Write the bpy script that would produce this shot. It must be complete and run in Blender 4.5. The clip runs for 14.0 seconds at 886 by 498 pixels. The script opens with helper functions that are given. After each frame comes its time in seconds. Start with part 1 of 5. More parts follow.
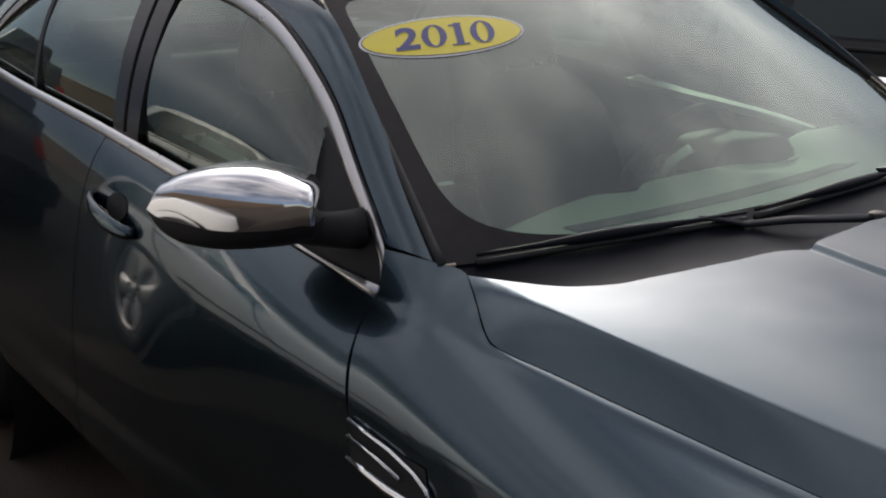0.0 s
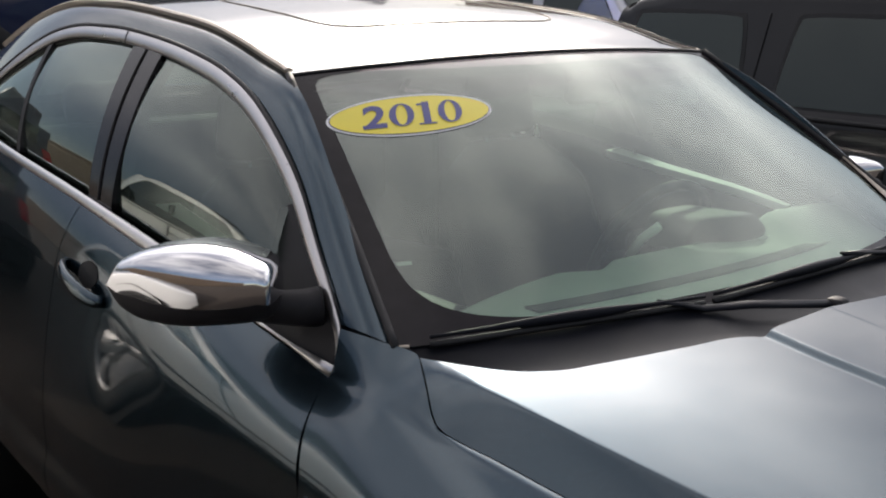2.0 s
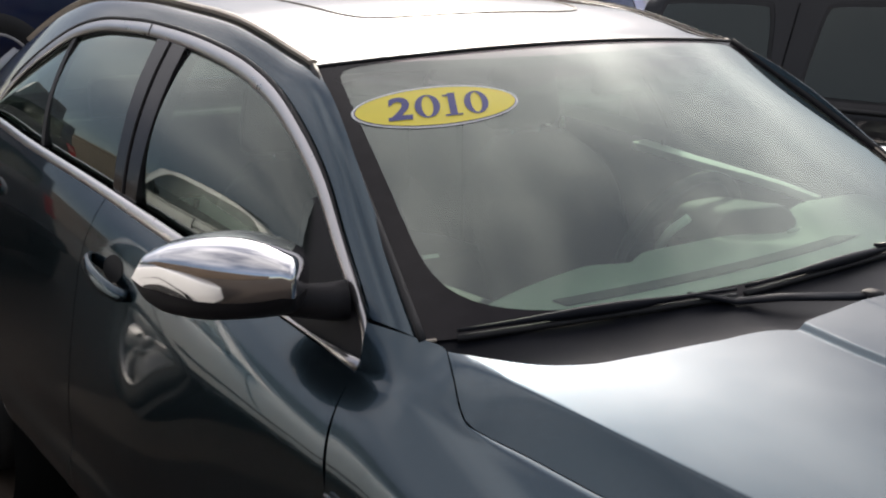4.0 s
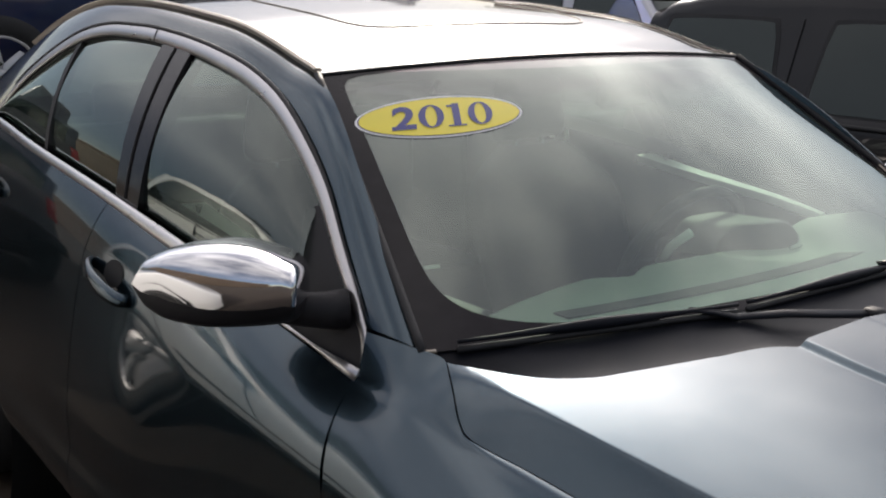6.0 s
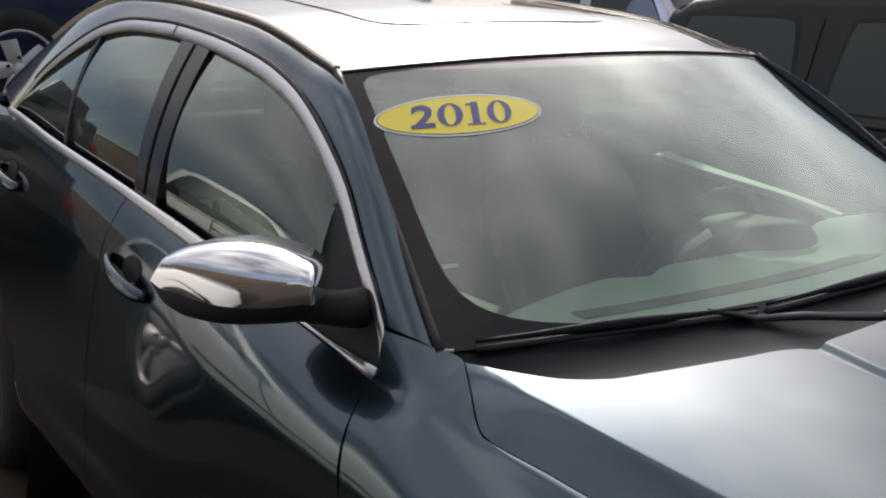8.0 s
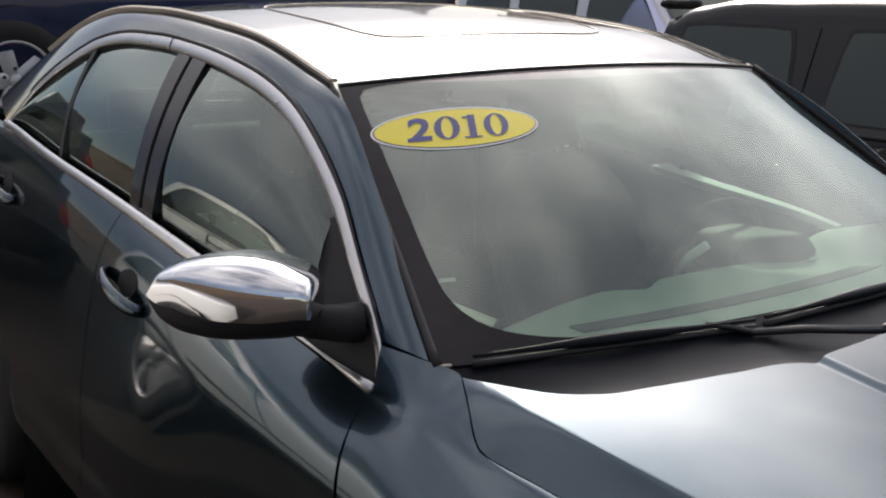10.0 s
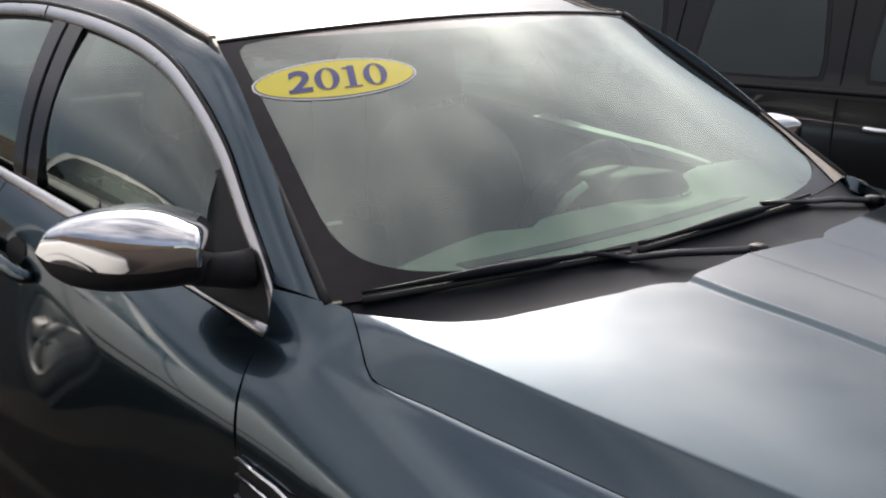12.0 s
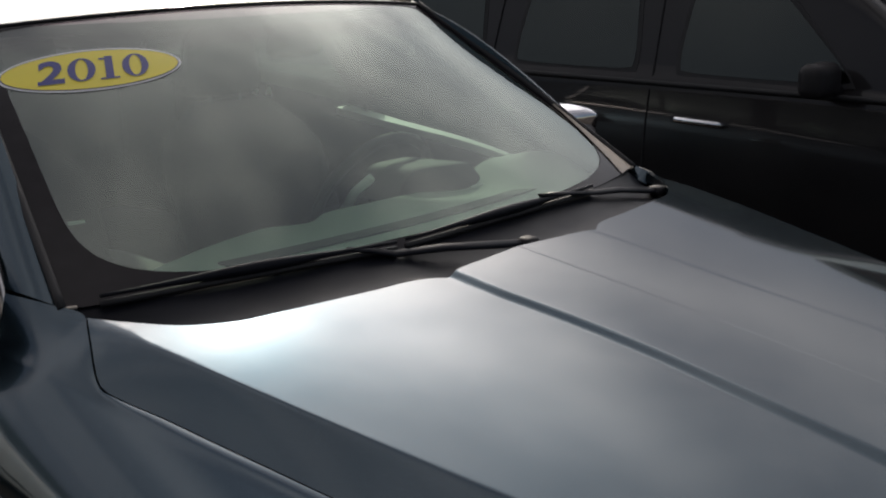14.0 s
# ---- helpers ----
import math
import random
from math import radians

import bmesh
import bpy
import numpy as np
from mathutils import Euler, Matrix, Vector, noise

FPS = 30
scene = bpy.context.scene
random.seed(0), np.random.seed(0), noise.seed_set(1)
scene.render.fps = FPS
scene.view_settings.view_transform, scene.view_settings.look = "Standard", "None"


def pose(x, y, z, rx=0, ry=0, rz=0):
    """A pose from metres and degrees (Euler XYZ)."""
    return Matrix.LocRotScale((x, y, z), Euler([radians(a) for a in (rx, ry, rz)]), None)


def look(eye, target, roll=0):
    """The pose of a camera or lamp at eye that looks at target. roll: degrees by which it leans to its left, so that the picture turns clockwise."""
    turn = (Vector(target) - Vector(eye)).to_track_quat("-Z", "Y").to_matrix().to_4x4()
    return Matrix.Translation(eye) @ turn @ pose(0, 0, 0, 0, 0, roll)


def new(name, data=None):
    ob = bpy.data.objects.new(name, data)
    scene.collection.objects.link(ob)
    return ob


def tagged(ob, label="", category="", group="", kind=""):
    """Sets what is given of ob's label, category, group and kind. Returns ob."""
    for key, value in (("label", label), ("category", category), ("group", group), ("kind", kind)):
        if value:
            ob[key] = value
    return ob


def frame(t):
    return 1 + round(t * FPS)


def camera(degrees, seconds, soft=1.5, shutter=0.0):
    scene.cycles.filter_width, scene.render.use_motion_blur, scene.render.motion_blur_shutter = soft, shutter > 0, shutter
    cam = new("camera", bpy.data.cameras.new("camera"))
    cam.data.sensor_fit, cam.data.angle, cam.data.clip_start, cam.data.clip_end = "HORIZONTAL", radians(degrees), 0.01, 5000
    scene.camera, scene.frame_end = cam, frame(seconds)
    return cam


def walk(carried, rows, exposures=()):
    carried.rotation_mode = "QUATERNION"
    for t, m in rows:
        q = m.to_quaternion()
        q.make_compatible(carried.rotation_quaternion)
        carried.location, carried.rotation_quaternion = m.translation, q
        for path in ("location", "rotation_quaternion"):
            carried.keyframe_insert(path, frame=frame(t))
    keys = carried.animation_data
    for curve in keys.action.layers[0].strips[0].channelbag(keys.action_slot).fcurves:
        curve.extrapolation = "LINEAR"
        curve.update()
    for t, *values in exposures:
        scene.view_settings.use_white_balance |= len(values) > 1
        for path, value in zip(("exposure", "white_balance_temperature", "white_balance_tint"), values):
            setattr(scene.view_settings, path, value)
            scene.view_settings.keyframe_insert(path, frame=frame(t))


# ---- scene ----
cam = camera(42.0, 14.0, soft=2.1)
PATH = [
    (0, (0.803, -1.831, 1.544), (-0.722, -0.657, 0.999), -1.0),
    (0.5, (0.798, -1.805, 1.582), (-0.731, -0.61, 1.097), 0.6),
    (1, (0.825, -1.768, 1.597), (-0.697, -0.569, 1.101), 0.1),
    (1.5, (0.844, -1.755, 1.592), (-0.681, -0.561, 1.094), -0.1),
    (2, (0.857, -1.766, 1.594), (-0.693, -0.588, 1.136), -0.0),
    (2.5, (0.843, -1.771, 1.59), (-0.736, -0.633, 1.132), -0.7),
    (3, (0.833, -1.774, 1.586), (-0.751, -0.643, 1.128), -0.7),
    (3.5, (0.835, -1.761, 1.586), (-0.74, -0.62, 1.119), -0.7),
    (6, (0.831, -1.754, 1.586), (-0.746, -0.61, 1.135), 0.5),
    (6.5, (0.832, -1.748, 1.579), (-0.748, -0.61, 1.123), 0.4),
    (7, (0.833, -1.76, 1.591), (-0.752, -0.63, 1.13), 1.3),
    (9.5, (0.807, -1.752, 1.592), (-0.793, -0.642, 1.136), -0.1),
    (10, (0.816, -1.752, 1.598), (-0.774, -0.623, 1.154), 0.7),
    (10.5, (0.813, -1.758, 1.593), (-0.762, -0.602, 1.164), 2.3),
    (11, (0.796, -1.775, 1.572), (-0.756, -0.618, 1.069), 3.7),
    (11.5, (0.858, -1.824, 1.566), (-0.706, -0.672, 1.089), 0.0),
    (12, (0.892, -1.782, 1.554), (-0.583, -0.521, 1.069), -1.2),
    (12.5, (0.956, -1.641, 1.55), (-0.468, -0.325, 1.06), -3.1),
    (13, (1.011, -1.538, 1.533), (-0.373, -0.214, 0.957), -4.0),
    (13.5, (1.024, -1.548, 1.523), (-0.249, -0.122, 0.935), -3.7),
    (14, (0.983, -1.601, 1.548), (-0.334, -0.183, 1.043), -0.5),
]
EXPO = [(0.0, -0.14), (1.0, 0.19), (9.0, 0.23), (10.5, 0.31), (12.0, 0.34), (12.7, 0.14), (13.5, -0.35), (14.0, -0.59)]
walk(cam, [(t, look(eye, target, roll)) for t, eye, target, roll in PATH], EXPO)

# ---- light ----
CLOUD, CLEAR = 19.5, 0.58
SUN_AZ, SUN_EL = radians(-51.0), radians(27.5)      # azimuth from +y towards +x
world = bpy.data.worlds.new("sky")
scene.world = world
world.use_nodes = True
wn, wl = world.node_tree.nodes, world.node_tree.links
wn.clear()
w_out = wn.new("ShaderNodeOutputWorld")
w_bg = wn.new("ShaderNodeBackground")
w_sky = wn.new("ShaderNodeTexSky")
w_sky.sky_type, w_sky.sun_disc = "NISHITA", False
w_sky.sun_elevation, w_sky.sun_rotation = SUN_EL, SUN_AZ
w_sky.air_density, w_sky.dust_density, w_sky.ozone_density = 1.0, 0.4, 1.0
w_co = wn.new("ShaderNodeTexCoord")
w_map = wn.new("ShaderNodeMapping")
w_map.inputs["Scale"].default_value = (1.0, 1.0, 1.5)
w_no = wn.new("ShaderNodeTexNoise")
w_no.inputs["Scale"].default_value, w_no.inputs["Detail"].default_value, w_no.inputs["Roughness"].default_value = 2.0, 5.0, 0.52
w_rmp = wn.new("ShaderNodeValToRGB")      # thin bright cloud over the clear sky
w_rmp.color_ramp.elements[0].position, w_rmp.color_ramp.elements[1].position = 0.36, 0.68
w_rmp.color_ramp.elements[0].color, w_rmp.color_ramp.elements[1].color = (0.225, 0.207, 0.206, 1), (1.0, 0.926, 0.872, 1)
w_gain = wn.new("ShaderNodeMix")
w_gain.data_type, w_gain.blend_type = "RGBA", "MULTIPLY"
w_gain.inputs["Factor"].default_value = 1.0
w_gain.inputs["B"].default_value = (CLOUD, CLOUD, CLOUD, 1)
w_dim = wn.new("ShaderNodeMix")
w_dim.data_type, w_dim.blend_type = "RGBA", "MULTIPLY"
w_dim.inputs["Factor"].default_value = 1.0
w_dim.inputs["B"].default_value = (CLEAR * 1.05, CLEAR * 0.97, CLEAR, 1)
w_mix = wn.new("ShaderNodeMix")
w_mix.data_type, w_mix.blend_type = "RGBA", "ADD"
w_mix.inputs["Factor"].default_value = 1.0
wl.new(w_co.outputs["Generated"], w_map.inputs["Vector"])
wl.new(w_map.outputs["Vector"], w_no.inputs["Vector"])
wl.new(w_no.outputs["Fac"], w_rmp.inputs["Fac"])
# the cloud glows towards the sun and dims away from it and in the haze over the horizon
w_dot = wn.new("ShaderNodeVectorMath")
w_dot.operation = "DOT_PRODUCT"
w_dot.inputs[1].default_value = (math.sin(SUN_AZ) * math.cos(SUN_EL), math.cos(SUN_AZ) * math.cos(SUN_EL), math.sin(SUN_EL))
w_half = wn.new("ShaderNodeMath")
w_half.operation = "MULTIPLY_ADD"
w_half.inputs[1].default_value, w_half.inputs[2].default_value = 0.5, 0.5
w_pow = wn.new("ShaderNodeMath")
w_pow.operation = "POWER"
w_pow.inputs[1].default_value = 2.2
w_far = wn.new("ShaderNodeMath")
w_far.operation = "MULTIPLY_ADD"
w_far.inputs[1].default_value, w_far.inputs[2].default_value = 0.86, 0.18
w_near = wn.new("ShaderNodeMath")      # the bright ring of thin cloud round the sun
w_near.operation = "POWER"
w_near.inputs[1].default_value = 70.0
w_ring = wn.new("ShaderNodeMath")
w_ring.operation = "MULTIPLY_ADD"
w_ring.inputs[1].default_value = 7.5
w_glow = wn.new("ShaderNodeMix")
w_glow.data_type, w_glow.blend_type = "RGBA", "MULTIPLY"
w_glow.inputs["Factor"].default_value = 1.0
wl.new(w_co.outputs["Generated"], w_dot.inputs[0])
wl.new(w_dot.outputs["Value"], w_half.inputs[0])
wl.new(w_half.outputs[0], w_pow.inputs[0])
wl.new(w_pow.outputs[0], w_far.inputs[0])
wl.new(w_rmp.outputs["Color"], w_glow.inputs["A"])
w_sep = wn.new("ShaderNodeSeparateXYZ")
w_low = wn.new("ShaderNodeMapRange")
w_low.interpolation_type = "SMOOTHSTEP"
w_low.inputs["From Min"].default_value, w_low.inputs["From Max"].default_value = 0.13, 0.55
w_low.inputs["To Min"].default_value, w_low.inputs["To Max"].default_value = 0.07, 1.0
w_lift = wn.new("ShaderNodeMath")
w_lift.operation = "MULTIPLY"
wl.new(w_co.outputs["Generated"], w_sep.inputs[0])
wl.new(w_sep.outputs["Z"], w_low.inputs["Value"])
wl.new(w_half.outputs[0], w_near.inputs[0])
wl.new(w_near.outputs[0], w_ring.inputs[0])
wl.new(w_far.outputs[0], w_ring.inputs[2])
wl.new(w_ring.outputs[0], w_lift.inputs[0])
wl.new(w_low.outputs[0], w_lift.inputs[1])
wl.new(w_lift.outputs[0], w_glow.inputs["B"])
wl.new(w_glow.outputs["Result"], w_gain.inputs["A"])
wl.new(w_sky.outputs["Color"], w_dim.inputs["A"])
wl.new(w_dim.outputs["Result"], w_mix.inputs["A"])
wl.new(w_gain.outputs["Result"], w_mix.inputs["B"])
wl.new(w_mix.outputs["Result"], w_bg.inputs["Color"])
w_bg.inputs["Strength"].default_value = 0.10
wl.new(w_bg.outputs["Background"], w_out.inputs["Surface"])
sun_dir = Vector((math.sin(SUN_AZ) * math.cos(SUN_EL), math.cos(SUN_AZ) * math.cos(SUN_EL), math.sin(SUN_EL)))
sun = new("sun", bpy.data.lights.new("sun", "SUN"))
sun.data.energy, sun.data.angle, sun.data.color = 3.0, radians(1.2), (1.0, 0.89, 0.76)
sun.matrix_world = look(sun_dir * 30, (0, 0, 0))


# ---- materials ----
def material(name, color, rough=0.5, metal=0.0, vary=0.0, scale=20.0, bump=0.0, bscale=200.0, coat=0.0, spec=0.5):
    m = bpy.data.materials.new(name)
    m.use_nodes = True
    n, l = m.node_tree.nodes, m.node_tree.links
    p = n["Principled BSDF"]
    p.inputs["Roughness"].default_value, p.inputs["Metallic"].default_value = rough, metal
    p.inputs["Base Color"].default_value = (*color, 1)
    p.inputs["Coat Weight"].default_value, p.inputs["Coat Roughness"].default_value = coat, 0.04
    if coat and metal:
        p.inputs["Specular Tint"].default_value = (0.36, 0.33, 0.30, 1)      # flakes under a clear coat stay dark towards grazing
    p.inputs["Specular IOR Level"].default_value = spec
    co = n.new("ShaderNodeTexCoord")
    if vary:
        big, small, mix, ramp = n.new("ShaderNodeTexNoise"), n.new("ShaderNodeTexNoise"), n.new("ShaderNodeMath"), n.new("ShaderNodeMapRange")
        big.inputs["Scale"].default_value, small.inputs["Scale"].default_value = scale * 0.12, scale
        small.inputs["Detail"].default_value = 5
        mix.operation = "ADD"
        l.new(co.outputs["Object"], big.inputs["Vector"])
        l.new(co.outputs["Object"], small.inputs["Vector"])
        l.new(big.outputs["Fac"], mix.inputs[0])
        l.new(small.outputs["Fac"], mix.inputs[1])
        ramp.inputs["From Min"].default_value, ramp.inputs["From Max"].default_value = 0.6, 1.4
        ramp.inputs["To Min"].default_value, ramp.inputs["To Max"].default_value = 1 - vary, 1 + vary
        l.new(mix.outputs[0], ramp.inputs["Value"])
        hsv = n.new("ShaderNodeHueSaturation")
        hsv.inputs["Color"].default_value = (*color, 1)
        l.new(ramp.outputs[0], hsv.inputs["Value"])
        l.new(hsv.outputs[0], p.inputs["Base Color"])
        rr = n.new("ShaderNodeMapRange")
        rr.inputs["To Min"].default_value, rr.inputs["To Max"].default_value = max(0.0, rough - 0.08), min(1.0, rough + 0.08)
        l.new(small.outputs["Fac"], rr.inputs["Value"])
        l.new(rr.outputs[0], p.inputs["Roughness"])
    if bump:
        t, b = n.new("ShaderNodeTexNoise"), n.new("ShaderNodeBump")
        t.inputs["Scale"].default_value, t.inputs["Detail"].default_value = bscale, 4
        b.inputs["Strength"].default_value, b.inputs["Distance"].default_value = bump, 0.01
        l.new(co.outputs["Object"], t.inputs["Vector"])
        l.new(t.outputs["Fac"], b.inputs["Height"])
        l.new(b.outputs["Normal"], p.inputs["Normal"])
    return m


def paint(name, color, metal=0.55, rough=0.33, dust=0.06, coat=1.0):
    """Metallic paint under a clear coat, with fine dust and a slight orange peel."""
    m = material(name, color, rough, metal, coat=coat, spec=0.5 if coat == 1.0 else 0.15)
    n, l = m.node_tree.nodes, m.node_tree.links
    p = n["Principled BSDF"]
    co = n.new("ShaderNodeTexCoord")
    flake, film, mp, mixc = n.new("ShaderNodeTexNoise"), n.new("ShaderNodeTexNoise"), n.new("ShaderNodeMapRange"), n.new("ShaderNodeMix")
    flake.inputs["Scale"].default_value = 900
    film.inputs["Scale"].default_value, film.inputs["Detail"].default_value = 3.5, 8
    l.new(co.outputs["Object"], film.inputs["Vector"])
    l.new(co.outputs["Object"], flake.inputs["Vector"])
    mp.inputs["From Min"].default_value, mp.inputs["From Max"].default_value = 0.35, 0.75
    mp.inputs["To Min"].default_value, mp.inputs["To Max"].default_value = 0.0, dust
    l.new(film.outputs["Fac"], mp.inputs["Value"])
    mixc.data_type = "RGBA"
    mixc.inputs["A"].default_value, mixc.inputs["B"].default_value = (*color, 1), (0.32, 0.30, 0.27, 1)
    l.new(mp.outputs[0], mixc.inputs["Factor"])
    l.new(mixc.outputs["Result"], p.inputs["Base Color"])
    mr = n.new("ShaderNodeMapRange")
    mr.inputs["To Min"].default_value, mr.inputs["To Max"].default_value = rough - 0.06, rough + 0.06
    l.new(flake.outputs["Fac"], mr.inputs["Value"])
    l.new(mr.outputs[0], p.inputs["Roughness"])
    cr = n.new("ShaderNodeMapRange")
    cr.inputs["To Min"].default_value, cr.inputs["To Max"].default_value = 0.02, 0.07
    l.new(film.outputs["Fac"], cr.inputs["Value"])
    l.new(cr.outputs[0], p.inputs["Coat Roughness"])
    return m


def glass(name, tint, gloss=1.0, dust=(0.02, 0.07), least=0.09, shade=None):
    """A thin pane: clear tinted glass with a gloss that grows towards grazing; shade: (from z, to z, tint) of a sun strip along its top."""
    m = bpy.data.materials.new(name)
    m.use_nodes = True
    n, l = m.node_tree.nodes, m.node_tree.links
    n.clear()
    out, tr, gl, mx, fr = (n.new("ShaderNode" + k) for k in ("OutputMaterial", "BsdfTransparent", "BsdfGlossy", "MixShader", "LayerWeight"))
    tr.inputs["Color"].default_value = (*tint, 1)
    if shade:
        cs, sz, ss, sm = (n.new("ShaderNode" + k) for k in ("TexCoord", "SeparateXYZ", "MapRange", "Mix"))
        sm.data_type = "RGBA"
        ss.interpolation_type = "SMOOTHSTEP"
        ss.inputs["From Min"].default_value, ss.inputs["From Max"].default_value = shade[0], shade[1]
        sm.inputs["A"].default_value, sm.inputs["B"].default_value = (*tint, 1), (*shade[2], 1)
        l.new(cs.outputs["Object"], sz.inputs[0])
        l.new(sz.outputs["Z"], ss.inputs["Value"])
        l.new(ss.outputs[0], sm.inputs["Factor"])
        l.new(sm.outputs["Result"], tr.inputs["Color"])
    gl.inputs["Roughness"].default_value = 0.01
    gl.inputs["Color"].default_value = (gloss * 0.92, gloss, gloss * 0.94, 1)
    # Schlick's gloss, alike from both sides of the pane
    fr.inputs["Blend"].default_value = 0.5
    pw, ma = n.new("ShaderNodeMath"), n.new("ShaderNodeMath")
    pw.operation, ma.operation = "POWER", "MULTIPLY_ADD"
    pw.inputs[1].default_value, ma.inputs[1].default_value, ma.inputs[2].default_value = 3.8, 1 - least, least
    l.new(fr.outputs["Facing"], pw.inputs[0])
    l.new(pw.outputs[0], ma.inputs[0])
    l.new(ma.outputs[0], mx.inputs[0])
    l.new(tr.outputs[0], mx.inputs[1])
    l.new(gl.outputs[0], mx.inputs[2])
    # a thin, uneven film of dust that scatters light both ways
    co, no, mr, df, tl, both, top = (n.new("ShaderNode" + k) for k in ("TexCoord", "TexNoise", "MapRange", "BsdfDiffuse", "BsdfTranslucent", "MixShader", "MixShader"))
    no.inputs["Scale"].default_value, no.inputs["Detail"].default_value = 3.2, 6
    mr.inputs["From Min"].default_value, mr.inputs["From Max"].default_value = 0.32, 0.72
    mr.inputs["To Min"].default_value, mr.inputs["To Max"].default_value = dust
    df.inputs["Color"].default_value = tl.inputs["Color"].default_value = (0.50, 0.62, 0.53, 1)
    both.inputs[0].default_value = 0.4
    l.new(co.outputs["Object"], no.inputs["Vector"])
    l.new(no.outputs["Fac"], mr.inputs["Value"])
    if shade:
        up, col = n.new("ShaderNodeMath"), n.new("ShaderNodeMix")
        up.operation = "MULTIPLY_ADD"
        up.inputs[1].default_value = 0.10
        col.data_type = "RGBA"
        col.inputs["A"].default_value, col.inputs["B"].default_value = (0.50, 0.62, 0.53, 1), (0.52, 0.42, 0.43, 1)
        l.new(ss.outputs[0], up.inputs[0])
        l.new(mr.outputs[0], up.inputs[2])
        l.new(ss.outputs[0], col.inputs["Factor"])
        l.new(col.outputs["Result"], df.inputs["Color"])
        l.new(col.outputs["Result"], tl.inputs["Color"])
    l.new(df.outputs[0], both.inputs[1])
    l.new(tl.outputs[0], both.inputs[2])
    l.new((up if shade else mr).outputs[0], top.inputs[0])
    l.new(mx.outputs[0], top.inputs[1])
    l.new(both.outputs[0], top.inputs[2])
    l.new(top.outputs[0], out.inputs["Surface"])
    return m


